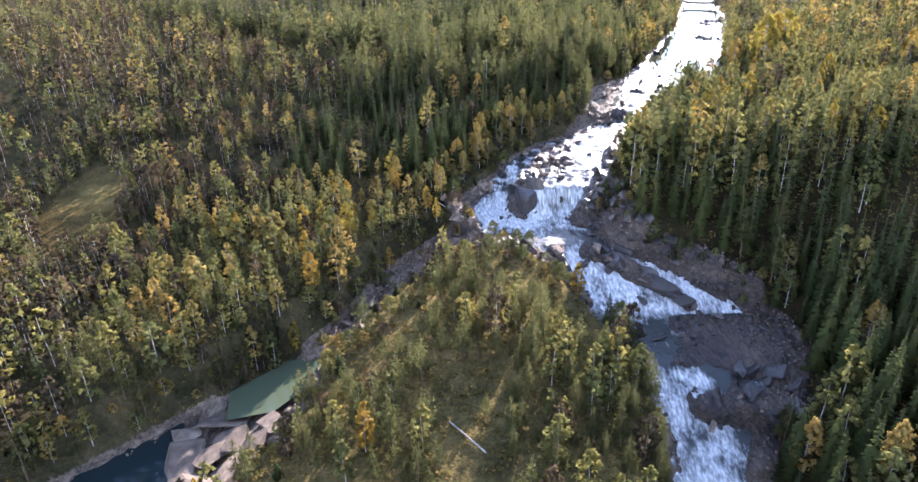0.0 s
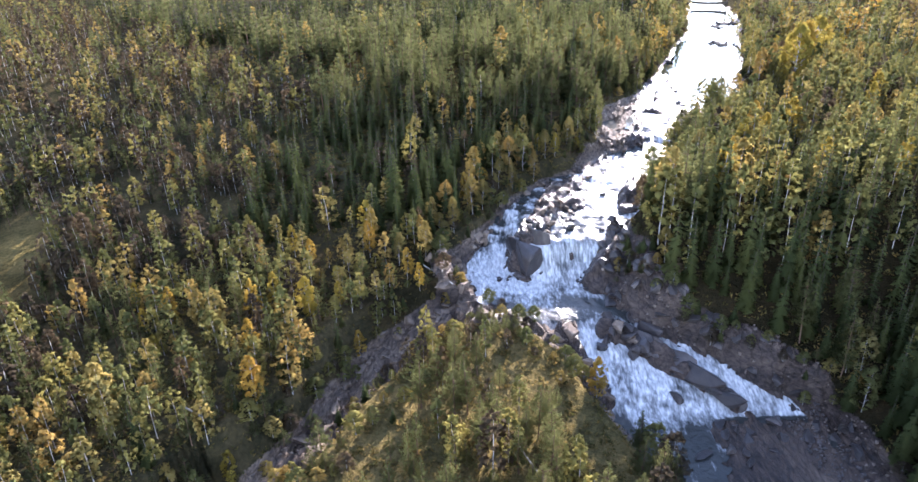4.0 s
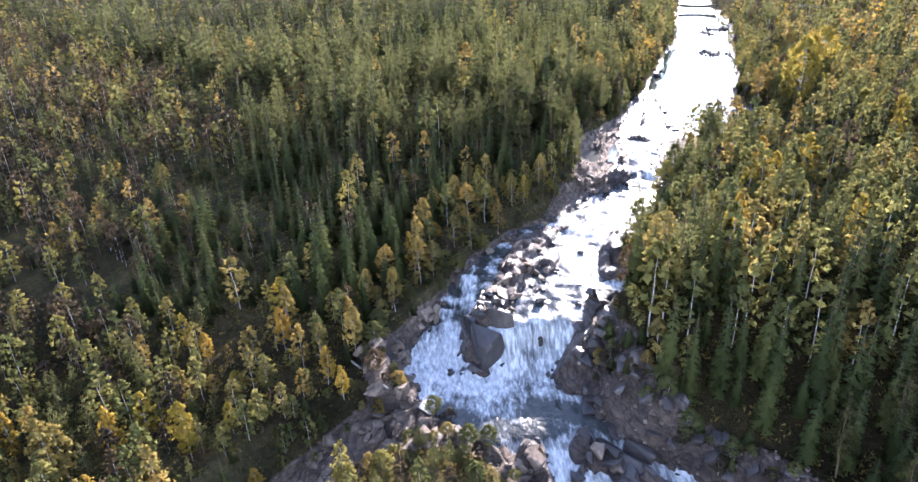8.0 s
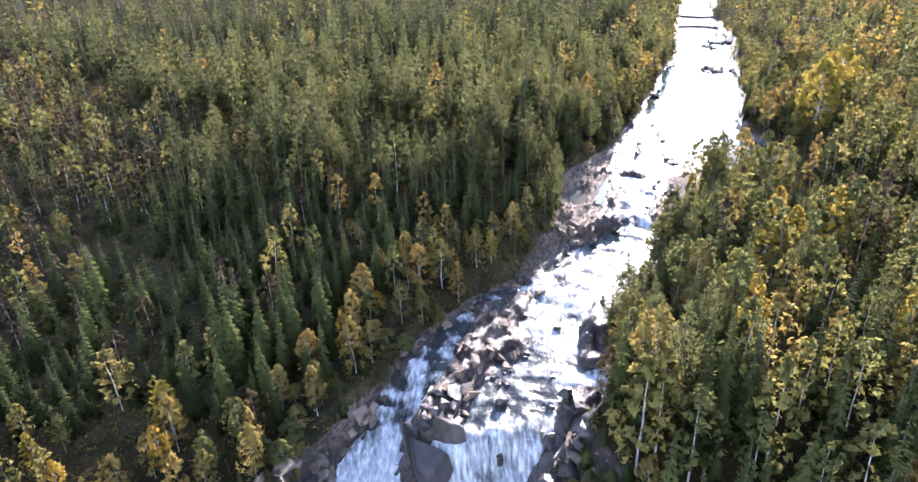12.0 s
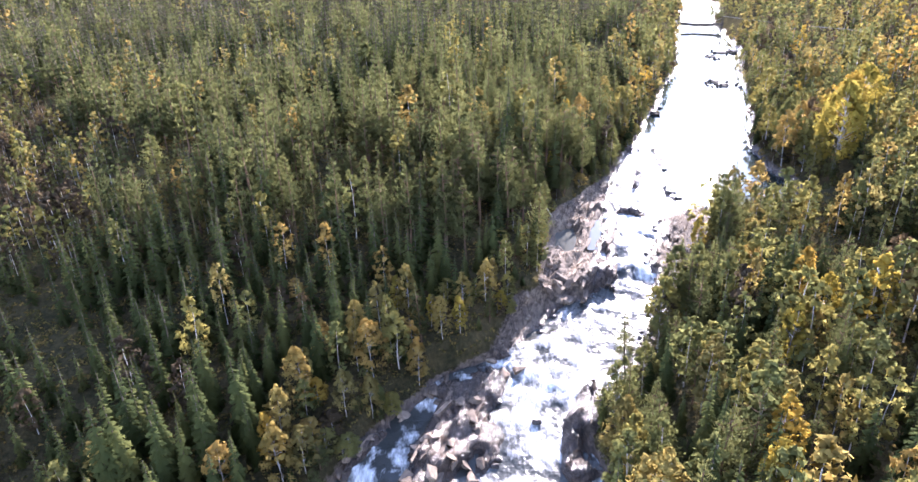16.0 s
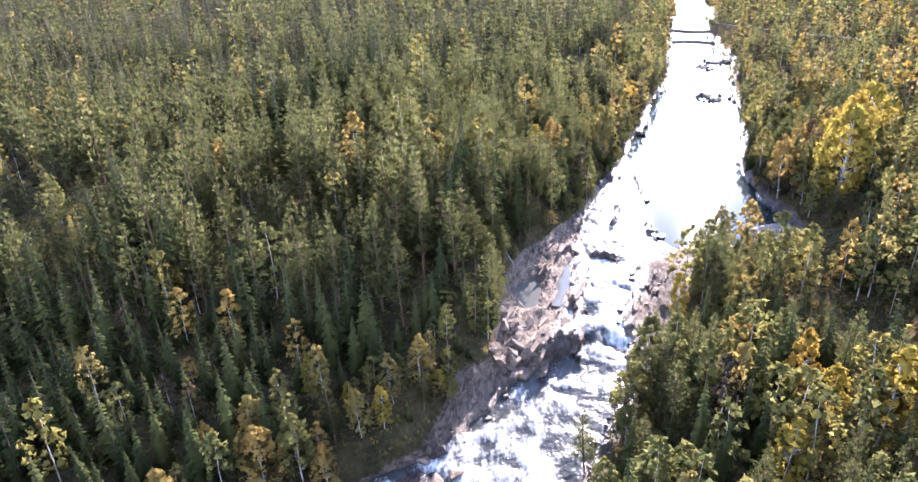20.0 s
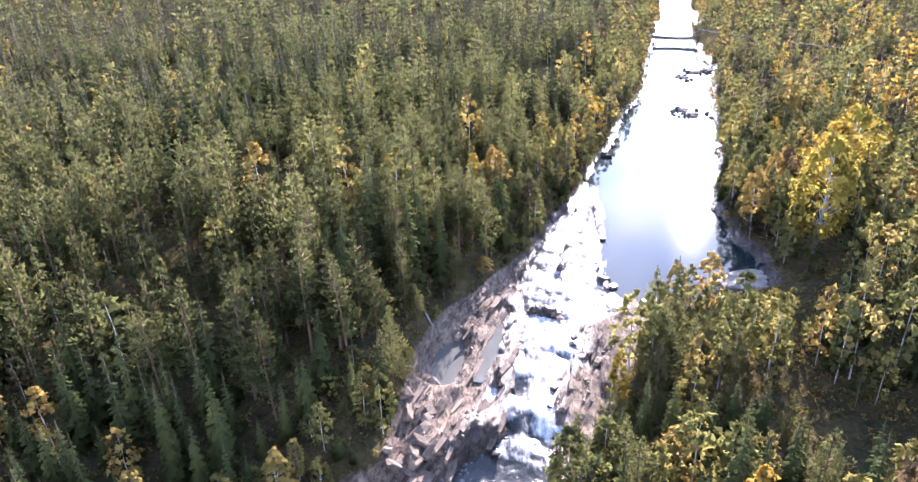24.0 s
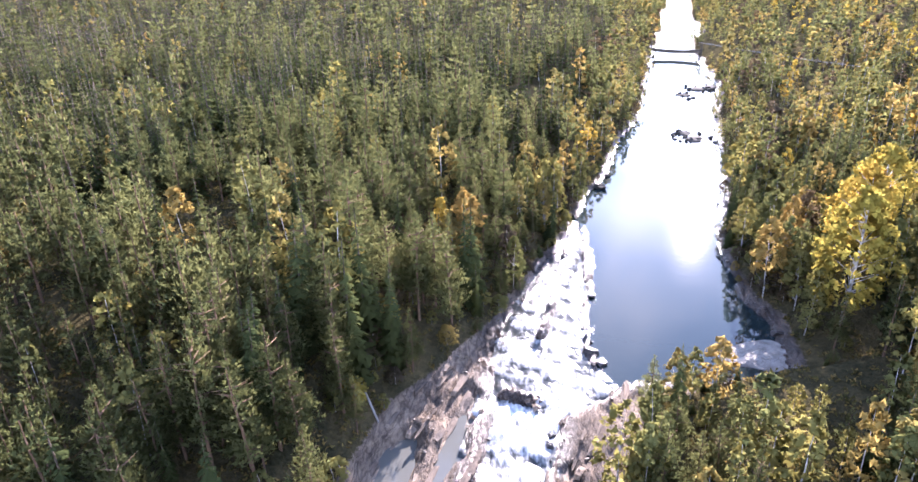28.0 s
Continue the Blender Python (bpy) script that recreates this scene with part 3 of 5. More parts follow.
ps = np.linspace(0, 1, 40)
PYY, PS = np.meshgrid(py, ps, indexing="ij")
pl = np.where(py < 292, SILL(py), WEST(py) - 1.5)[:, None]
PX = pl * (1 - PS) + (EAST(py)[:, None] + 1.2) * PS
pool = tagged(sheet("river_pool", PX, PYY, level(PX, PYY) + 0.12 + 0 * PX, POOL, foam=0 * PX - 0.8), "calm upper river pool mirroring sky and clouds", "river", kind="structure")

# ---- trees ----
def tri_mesh(name, verts, faces, material):
    me = bpy.data.meshes.new(name)
    quick_mesh(me, np.asarray(verts), np.asarray(faces))
    me.materials.append(material)
    return me


def frames_along(dirs, r):
    """For unit directions, two random unit vectors across each."""
    a = r.normal(size=dirs.shape)
    a -= (a * dirs).sum(1, keepdims=True) * dirs
    a /= np.linalg.norm(a, axis=1, keepdims=True) + 1e-9
    return a, np.cross(dirs, a)


def leaves(centres, size, r, flat=0.0, wide=0.5):
    """One leaf spray, a ragged triangle, at each centre."""
    n = len(centres)
    d = r.normal(size=(n, 3))
    d[:, 2] *= 1 - flat
    d /= np.linalg.norm(d, axis=1, keepdims=True)
    a, b = frames_along(d, r)
    s = np.broadcast_to(np.reshape(size, (-1, 1)), (n, 1)) * r.uniform(0.6, 1.35, (n, 1))
    p0, p1 = centres - d * s * 0.6, centres - d * s * 0.1 + a * s * wide
    p2, p3 = centres + d * s * 0.6, centres - a * s * wide * 0.8 + b * s * 0.2
    k = np.arange(n)[:, None] * 3
    return np.stack([p0 + b * s * 0.1, p1, p2 + p3 - centres], 1).reshape(-1, 3), k + [0, 1, 2]


def tube(points, radii, sides=5):
    v, f = [], []
    for i, (p, rad) in enumerate(zip(points, radii)):
        for k in range(sides):
            a = 2 * math.pi * k / sides
            v.append((p[0] + rad * math.cos(a), p[1] + rad * math.sin(a), p[2]))
    for i in range(len(points) - 1):
        for k in range(sides):
            a, b = i * sides + k, i * sides + (k + 1) % sides
            f += [(a, b, b + sides), (a, b + sides, a + sides)]
    return np.array(v), np.array(f)


def joined(pieces):
    vs, fs, k = [], [], 0
    for v, f in pieces:
        vs.append(v)
        fs.append(np.asarray(f) + k)
        k += len(v)
    return np.concatenate(vs), np.concatenate(fs)


def bent_trunk(h, base, r, lean=0.03):
    n = 5
    off = np.cumsum(r.normal(size=(n, 2)) * lean * h / n, axis=0)
    off -= off[0]
    return [(off[i, 0], off[i, 1], h * i / (n - 1) - (0.6 if i == 0 else 0)) for i in range(n)], [base * (1 - 0.82 * i / (n - 1)) for i in range(n)]


def limbs(h, low, high, n, reach, up, r, thick=0.05):
    out = []
    for _ in range(n):
        z = h * r.uniform(low, high)
        a = r.uniform(0, 2 * math.pi)
        q = reach * r.uniform(0.6, 1.0)
        tip = np.array([q * math.cos(a), q * math.sin(a), z + up * q])
        side = np.array([-math.sin(a), math.cos(a), 0]) * thick
        v = np.array([(0, 0, z) - side, (0, 0, z) + side, (0, 0, z + 2 * thick), tip])
        out.append((v, np.array([(0, 1, 3), (1, 2, 3), (2, 0, 3)])))
    return out


def spruce(h, wide, r, rows, per):
    """Whorls of drooping boughs, each a blade with side twigs, narrowing to a spire."""
    tris = []
    up = np.array([0, 0, 1.0])
    for i in range(rows):
        t = (i + 0.5) / rows
        reach = wide * (1 - t) ** 0.9 + 0.1
        n = max(4, int(per * (1 - 0.55 * t)))
        a = r.uniform(0, 2 * math.pi) + np.arange(n) * 2 * math.pi / n + r.normal(size=n) * 0.25
        q = (reach * r.uniform(0.6, 1.15, n))[:, None]
        z = (h * (0.05 + 0.93 * t) + r.normal(size=n) * h * 0.015)[:, None]
        out, side = np.stack([np.cos(a), np.sin(a), 0 * a], 1), np.stack([-np.sin(a), np.cos(a), 0 * a], 1)

        def spot(f):
            return out * q * f + up * (z - q * (0.12 * f + 0.34 * f * f))

        tris.append(np.stack([spot(0.1) + side * q * 0.1, spot(0.1) - side * q * 0.1, spot(1.0)], 1))
        for f in (0.38, 0.68):
            for s in (-1, 1):
                tip = spot(f) + (out * 0.5 + side * s * 0.85 - up * 0.38) * q * (0.62 - 0.4 * f) * r.uniform(0.8, 1.2, (n, 1))
                tris.append(np.stack([spot(f - 0.2), spot(f + 0.16), tip], 1))
    v = np.concatenate(tris).reshape(-1, 3)
    top = np.array([(0.07, 0, h * 0.92), (-0.05, 0.06, h * 0.92), (0, 0, h * 1.03)])
    v = np.concatenate([v, top])
    return v, np.arange(len(v)).reshape(-1, 3)


def tufts_on(centres, radii, per, size, r, ruffle=0.08, rise=0.35, needles=False):
    """Clumps of foliage: ragged sprays laid like shingles over small domes. Gives verts, faces and the way each spray faces."""
    n = len(centres)
    c, q = np.repeat(centres, per, 0), np.repeat(np.broadcast_to(np.reshape(radii, (-1, 1)), (n, 1)), per, 0)
    d = r.normal(size=(n * per, 3)) + (0, 0, rise)
    d /= np.linalg.norm(d, axis=1, keepdims=True)
    a, b = frames_along(d, r)
    p = c + d * q * np.array([1.0, 1.0, 0.72]) * r.uniform(0.45, 1.05, (n * per, 1))
    k = np.broadcast_to(np.reshape(size, (-1, 1)), (n, 1))
    k = np.repeat(k, per, 0) * r.uniform(0.6, 1.3, (n * per, 1))
    tri = np.stack([p + a * k * 0.5 - b * k * 0.25 - d * k * 0.1, p - a * k * 0.5 - b * k * 0.3 - d * k * 0.1, p + b * k * 0.7 + d * k * r.uniform(0.0, 0.5, (n * per, 1))], 1)
    out = c * (1, 1, 0)
    out /= np.linalg.norm(out, axis=1, keepdims=True) + 0.3
    if needles:  # narrow sprays that point outwards and up
        way = out * 0.55 + d * 0.35 + (0, 0, 0.5) + r.normal(size=d.shape) * 0.3
        tri = np.stack([p + a * k * 0.26 - way * k * 0.2, p - a * k * 0.26 - way * k * 0.2, p + way * k * 0.85], 1)
    nn = d * 0.24 + out * 0.8 + (0, 0, 0.28) + r.normal(size=d.shape) * ruffle
    nn /= np.linalg.norm(nn, axis=1, keepdims=True) + 1e-6
    return tri.reshape(-1, 3), np.arange(3 * n * per).reshape(-1, 3), np.repeat(nn, 3, 0)


def clumped(h, low, wide, shape, clumps, per, size, r):
    """A leafy crown: domes of leaves over its outline, fewer within, with gaps between them."""
    t = r.uniform(0, 1, clumps) ** 0.85
    a = np.arange(clumps) * 2.4 + r.normal(size=clumps) * 0.4
    lean = r.uniform(0, 2 * math.pi)
    q = wide * shape(t) * (r.uniform(0.35, 1, clumps) ** 0.5) * r.uniform(0.75, 1.12, clumps) * (1 + 0.2 * np.cos(a - lean))
    c = np.stack([q * np.cos(a), q * np.sin(a), h * (low + (0.96 - low) * t) + r.normal(size=clumps) * 0.15], 1)
    return tufts_on(c, wide * r.uniform(0.18, 0.36, clumps) * (1.1 - 0.45 * t), per, size, r)


def pine(h, wide, r, rows, per, tuft, size):
    """Tiers of rising branches that end in flat pads of needles, narrowing to a pointed top, open between the tiers."""
    spots, rad, sizes = [], [], []
    low = r.uniform(0.12, 0.28)
    for i in range(rows):
        t = (i + r.uniform(0.2, 0.8)) / rows
        reach = wide * float(PINE_SHAPE(t)) * r.uniform(0.85, 1.1)
        start, n = r.uniform(0, 2 * math.pi), max(3, round(per * (1 - 0.6 * t)))
        for b in range(n):
            a, q = start + 2 * math.pi * b / n + r.normal() * 0.25, reach * r.uniform(0.55, 1.1)
            z = h * (low + (0.95 - low) * t) + r.normal() * 0.12
            for f in (0.95, 0.5) if q > 0.6 else (0.7,):
                spots.append((q * f * math.cos(a), q * f * math.sin(a), z + q * 0.25 * f))
                rad.append((0.14 + 0.24 * reach) * r.uniform(0.75, 1.15))
                sizes.append(size * (0.75 + 0.35 * (1 - t)))
    spots.append((0, 0, h * 0.96))
    rad.append(0.25)
    sizes.append(size * 0.7)
    return tufts_on(np.array(spots), np.array(rad), tuft, np.array(sizes), r, 0.07, 0.3, True)


def facing_of(v, r):
    """Outward direction of each spray of a spire round the trunk, a little ruffled."""
    c = v.reshape(-1, 3, 3).mean(1)
    n = np.stack([c[:, 0], c[:, 1], (c[:, 2] - 4.5) * 0.12], 1)
    n /= np.linalg.norm(n, axis=1, keepdims=True) + 1e-6
    n += r.normal(size=n.shape) * 0.09 + (0, 0, 0.28)
    n /= np.linalg.norm(n, axis=1, keepdims=True) + 1e-6
    return np.repeat(n, 3, 0)


PINE_SHAPE = lambda t: np.interp(t, [0, 0.1, 0.25, 0.55, 0.8, 1], [0.6, 0.95, 1.0, 0.66, 0.34, 0.06])
BIRCH_SHAPE = lambda t: np.interp(t, [0, 0.15, 0.35, 0.6, 0.85, 1], [0.5, 0.88, 1.0, 0.86, 0.5, 0.1])


def tree_meshes(kind, r, fine):
    """Verts and faces of trunk and crown, and the crown's facing, for a tree 10 m high. fine: 3 beside the river, 2 near, 1 middle, 0 far."""
    k = 3 - fine
    if kind == "spruce":
        crown = spruce(10, r.uniform(1.2, 1.6), r, (22, 16, 11, 7)[k], (14, 10, 7, 5)[k])
        crown = (*crown, facing_of(crown[0], r))
        wood = [tube(*bent_trunk(9.5, 0.13, r, 0.005), (5, 5, 3, 3)[k])]
    elif kind == "pine":
        crown = pine(10, r.uniform(1.45, 1.95), r, (14, 11, 8, 5)[k], (8, 6, 5, 4)[k], (22, 13, 8, 5)[k], (0.25, 0.35, 0.58, 1.0)[k])
        wood = [tube(*bent_trunk(9.4, 0.13, r), (6, 5, 3, 3)[k])] + limbs(10, 0.25, 0.85, (14, 0, 0, 0)[k], 1.3, 0.25, r)
    else:
        clumps, per = (100, 56, 28, 12)[k], (17, 10, 6, 5)[k]
        crown = clumped(10, r.uniform(0.12, 0.24), r.uniform(1.6, 2.2), BIRCH_SHAPE, clumps, per, (0.31, 0.44, 0.68, 1.05)[k], r)
        wood = [tube(*bent_trunk(9.2, 0.09, r, 0.05), (5, 5, 3, 3)[k])] + limbs(10, 0.15, 0.75, (14, 0, 0, 0)[k], 1.5, 0.9, r, 0.035)
    return joined(wood), crown


BARKS = {"pine": BARK_PINE, "spruce": BARK_SPRUCE}
NAMES = {"pine": "pine_tree", "spruce": "spruce_tree", "yellow": "birch_tree", "gold": "birch_tree", "olive": "birch_tree", "brown": "birch_tree"}
LABELS = {
    "pine": "slender Scots pine with sparse grey-green crown on mossy ground",
    "spruce": "narrow dark green spruce with drooping boughs on mossy ground",
    "yellow": "birch in bright yellow autumn leaf with pale trunk",
    "gold": "birch with thinning golden-orange autumn leaves and pale trunk",
    "olive": "leafy birch still olive green, just turning in autumn",
    "brown": "nearly bare birch with brown-grey twigs and few leaves",
}


def crown_mesh(crown, material):
    me = tri_mesh("crown", *crown[:2], material)
    me.attributes.new("facing", "FLOAT_VECTOR", "POINT").data.foreach_set("vector", crown[2].astype(np.float32).ravel())
    return me


def make_tree(kind, r):
    """One tree 10 m high: an Empty at its foot with trunk and crown."""
    wood, crown = tree_meshes(kind, r, 3)
    thing = new(NAMES[kind])
    tagged(thing, LABELS[kind], kind + " tree" if kind in ("pine", "spruce") else "birch tree")
    part("trunk", tri_mesh("trunk", *wood, BARKS.get(kind, BARK_BIRCH)), None, thing)
    part("crown", crown_mesh(crown, LEAF[kind]), None, thing)
    return thing


MIX = {  # share of each kind by stretch of the valley
    "island": (("pine", 0.74), ("olive", 0.16), ("yellow", 0.02), ("brown", 0.08)),
    "gorge_side": (("pine", 0.28), ("olive", 0.37), ("gold", 0.22), ("brown", 0.04), ("spruce", 0.04), ("yellow", 0.05)),
    "brown_wood": (("brown", 0.4), ("gold", 0.08), ("olive", 0.2), ("pine", 0.16), ("spruce", 0.16)),
    "plantation": (("spruce", 0.86), ("olive", 0.07), ("gold", 0.04), ("brown", 0.03)),
    "bank_birches": (("gold", 0.4), ("yellow", 0.14), ("olive", 0.3), ("pine", 0.1), ("spruce", 0.06)),
    "pine_wood": (("pine", 0.66), ("spruce", 0.24), ("gold", 0.04), ("olive", 0.06)),
    "far_wood": (("spruce", 0.8), ("pine", 0.15), ("gold", 0.02), ("olive", 0.03)),
    "east_spruces": (("spruce", 0.78), ("olive", 0.15), ("gold", 0.04), ("pine", 0.03)),
    "east_mixed": (("spruce", 0.36), ("olive", 0.26), ("pine", 0.2), ("gold", 0.1), ("yellow", 0.05), ("brown", 0.03)),
    "pool_bank": (("olive", 0.46), ("gold", 0.16), ("pine", 0.18), ("spruce", 0.14), ("brown", 0.06)),
}
TALL = {"island": (8.5, 13), "gorge_side": (7.5, 12), "brown_wood": (8, 12.5), "plantation": (10.5, 15.5), "bank_birches": (8, 12), "pine_wood": (14, 20.5), "far_wood": (15, 21), "east_spruces": (13, 19), "east_mixed": (10.5, 15), "pool_bank": (9.5, 15)}


def stretch_of(x, y):
    w, e = float(WEST(y)), float(EAST(y))
    n = float(vnoise(x, y, 22, 50)) - 0.5
    if x > (w + e) / 2:
        if y > 225 and x - e < 14 + 0.06 * (y - 225) + n * 20:
            return "pool_bank"
        return "east_spruces" if y + n * 30 < 138 and x - e > 6 else "east_mixed"
    if y < 130:
        return "island" if x > float(GORGE_X(y)) else ("brown_wood" if x < -75 else "gorge_side")
    d = w - x
    if d < 13 + n * 14 and y < 205:
        return "bank_birches"
    if y > 245 and d < 13 + 0.06 * (y - 245) + n * 16:
        return "pool_bank"
    if x < -54 - max(0, y - 236) * 1.0 + n * 34:
        return "brown_wood"
    if y < 148 + n * 14:
        return "bank_birches" if y > 124 else "gorge_side"
    return "plantation" if y < 203 + n * 26 else "pine_wood" if y < 300 + n * 60 else "far_wood"


def seeds():
    """Places for trees, by a jittered grid that widens with distance from the valley."""
    out = []
    for cell, near in ((3.7, 1), (5.0, 0), (7.4, -1), (2.3, 2)):
        xs, ys = (np.arange(-75, 240, cell), np.arange(48, 520, cell)) if near == 2 else (np.arange(-135, 175, cell), np.arange(38, 335, cell)) if near == 1 else (np.arange(-420, 460, cell), np.arange(-40, 440, cell)) if near == 0 else (np.arange(-760, 860, cell), np.arange(440, 900, cell))
        X, Y = np.meshgrid(xs, ys)
        X = (X + rng.uniform(-0.5, 0.5, X.shape) * cell * 0.95).ravel()
        Y = (Y + rng.uniform(-0.5, 0.5, Y.shape) * cell * 0.95).ravel()
        if near < 1:
            keep = ~((X > -135) & (X < 173) & (Y > 38) & (Y < 333)) & (X > -0.86 * Y - 40) & (X < 0.86 * Y + 90)
            X, Y = X[keep], Y[keep]
        Z, bare, _, mead = ground_height(X, Y, True)
        d = np.maximum(WEST(Y) - X, X - EAST(Y))
        gap = fbm(X, Y, 16, 60)
        bush = (bare >= 0.5) & (d > 1.5) & (rng.random(len(X)) < np.where(bare < 0.85, 0.75, np.where((Y > 104) & (Y < 178) & (d > 2.2), 0.42, 0.0)))
        keep = ((bare < 0.5) & (d > 1.6) | bush) & ((mead < 0.35 + 0.3 * rng.random(len(X))) | ((Y < 130) & (X > GORGE_X(Y)) & (X < WEST(Y)))) & (gap > np.where((X < WEST(Y)) & (Y < 130) & (X > GORGE_X(Y)), 0.45, np.where((d < 25) | ((X < GORGE_X(Y)) & (Y < 130)), 0.2, 0.33)))
        keep &= ~((Y < 131) & (np.abs(X - GORGE_X(Y)) * 0.8 < GORGE_HALF(Y) + 0.6) & (X < WEST(Y)))
        keep &= ~((Y > 117) & (Y < 131) & (X > GORGE_X(Y)) & (X < WEST(Y)))
        if near == 2:  # bushes on the steep banks of river and gorge
            gd = np.abs(X - GORGE_X(Y)) * 0.8 - GORGE_HALF(Y)
            bush = ((d > 1.8) & (d < 11) & (Y > 104) & (Y < 180) | (bare < 0.8) & (d > 4) & (d < 22) & (Y >= 180) & (Y < 255) | (d > 0.6) & (d < 6) & (Y > np.where(X > WEST(Y) + 5, 252, 250)) & (np.hypot(X - 196, Y - 510) > 20) | (Y < 131) & (X < WEST(Y)) & (gd > np.where(Y > 84, -1.3, 0.5)) & (gd < 9)) & (mead < 0.9) & (rng.random(len(X)) < 0.55)
            bush &= ~((Y < 131) & (X < WEST(Y)) & (gd < np.where(Y > 84, -1.3, 0.5)))
            keep = bush
        out.append(np.stack([X[keep], Y[keep], Z[keep], d[keep], np.full(keep.sum(), near >= 1) + 2.0 * bush[keep]], 1))
    return np.concatenate(out)


# trees that stand out, by kind, place and height
MARKS = [
    ("yellow", 24.5, 104.5, 11), ("yellow", -37, 88.5, 8), ("yellow", -12, 131, 8.5), ("yellow", -20.5, 115, 7), ("yellow", 82.5, 176, 11), ("gold", 79, 173, 9),
    ("gold", 18, 186, 12), ("yellow", 27, 183, 8), ("gold", 62.5, 262, 17), ("gold", 60, 258, 14), ("spruce", 84.5, 217, 13), ("pine", 87, 215, 13), ("gold", 24, 181.5, 9),
    ("gold", 10, 180, 10), ("gold", 13.5, 183.5, 11), ("yellow", 16, 188, 8), ("yellow", 22, 185, 7), ("gold", 5, 177, 9), ("pine", 20.5, 181, 12), ("yellow", 50.5, 239, 6), ("pine", 28.5, 202, 18), ("pine", 12.7, 205, 18), ("spruce", 87, 113, 18), ("yellow", 46, 225, 5), ("pine", 54, 178, 12), ("spruce", 55, 158, 8),
    ("yellow", 58.0, 258.7, 15), ("gold", 62.5, 261.4, 13), ("gold", 61.2, 257.9, 11), ("gold", 89.7, 304.7, 15), ("yellow", 100.5, 324.0, 14), ("gold", 116.8, 359.5, 16), ("gold", 99.7, 329.5, 15), ("gold", 108.4, 338.3, 14),
]
ASPENS = [(124, 241, 24), (133, 253, 21), (142, 262, 24)]
FOREST = []
for x, y, z, d, near in seeds():
    if any((x - mx) ** 2 + (y - my) ** 2 < 6 for _, mx, my, _ in MARKS) or any((x - mx) ** 2 + (y - my) ** 2 < 30 for mx, my, _ in ASPENS):
        continue
    zone = stretch_of(x, y)
    if zone == "pine_wood" and y < 440 and rng.random() < (0.3 if near else 0.4):
        continue
    kinds, odds = zip(*MIX[zone])
    kind = kinds[int(np.searchsorted(np.cumsum(odds), rng.random() * sum(odds)).clip(0, len(kinds) - 1))]
    low, high = TALL[zone]
    h = rng.uniform(low, high) * (0.85 if kind in ("yellow", "gold", "olive", "brown") and zone in ("pine_wood", "far_wood", "east_spruces", "plantation") else 1)
    h *= 0.7 + 0.55 * float(vnoise(x, y, 12, 81)) if near and y < 300 else 0.55 + 0.9 * float(vnoise(x, y, 11, 81))
    if rng.random() < 0.16:
        h *= 0.6
    if near > 1.5:  # bushes on the rocky edge
        kind, h, near = ("olive", "gold", "pine", "brown", "olive", "spruce")[int(rng.integers(6))], rng.uniform(1.8, 5.0), near - 2.0
    along = np.clip((y - 385) / 130, 0, 1)
    if 380 < y < 530 and abs(x - (226 - 24 * along)) < 9:  # kept low under the overhead line
        h *= 0.6
    if 97 < x < 114 and 212 < y < 234:
        h = min(h, 7.0)
    if math.hypot(x - 109, y - 236) < 8:
        continue
    if math.hypot(x - 196, y - 508) < 26 and d < 9:
        continue
    FOREST.append((kind, x, y, z, h, d, near))
for kind, x, y, h in MARKS:
    FOREST.append((kind, x, y, float(ground_height(x, y)), h, -1.0, 1.0))

# those beside the river stand as things of their own; the woods behind are joined
SINGLE = {"pine": 300, "spruce": 300, "yellow": 60, "gold": 100, "olive": 110, "brown": 30}
rest = []
for kind, most in SINGLE.items():
    mine = sorted((f for f in FOREST if f[0] == kind), key=lambda f: f[5] + (0 if 50 < f[2] < 290 else 500))
    models = [make_tree(kind, np.random.default_rng(100 + 7 * k + len(kind))) for k in range(5)]
    for n, (_, x, y, z, h, d, near) in enumerate(mine[:most]):
        s = h * 0.097
        m = pose(*placed(x, y, z - 0.1), rng.normal() * 1.6, rng.normal() * 1.6, rng.uniform(0, 360))
        model = models[n % 5]
        tree = model if n < 5 else copy_thing(model, m)
        fat = s * (2.0 if h < 5.1 else 1.0)
        tree.matrix_basis = m @ Matrix.Diagonal((fat * rng.uniform(0.85, 1.15), fat * rng.uniform(0.85, 1.15), s, 1))
        tree["group"] = NAMES[kind].replace("_", " ") + "s along the river"
    rest += mine[most:]


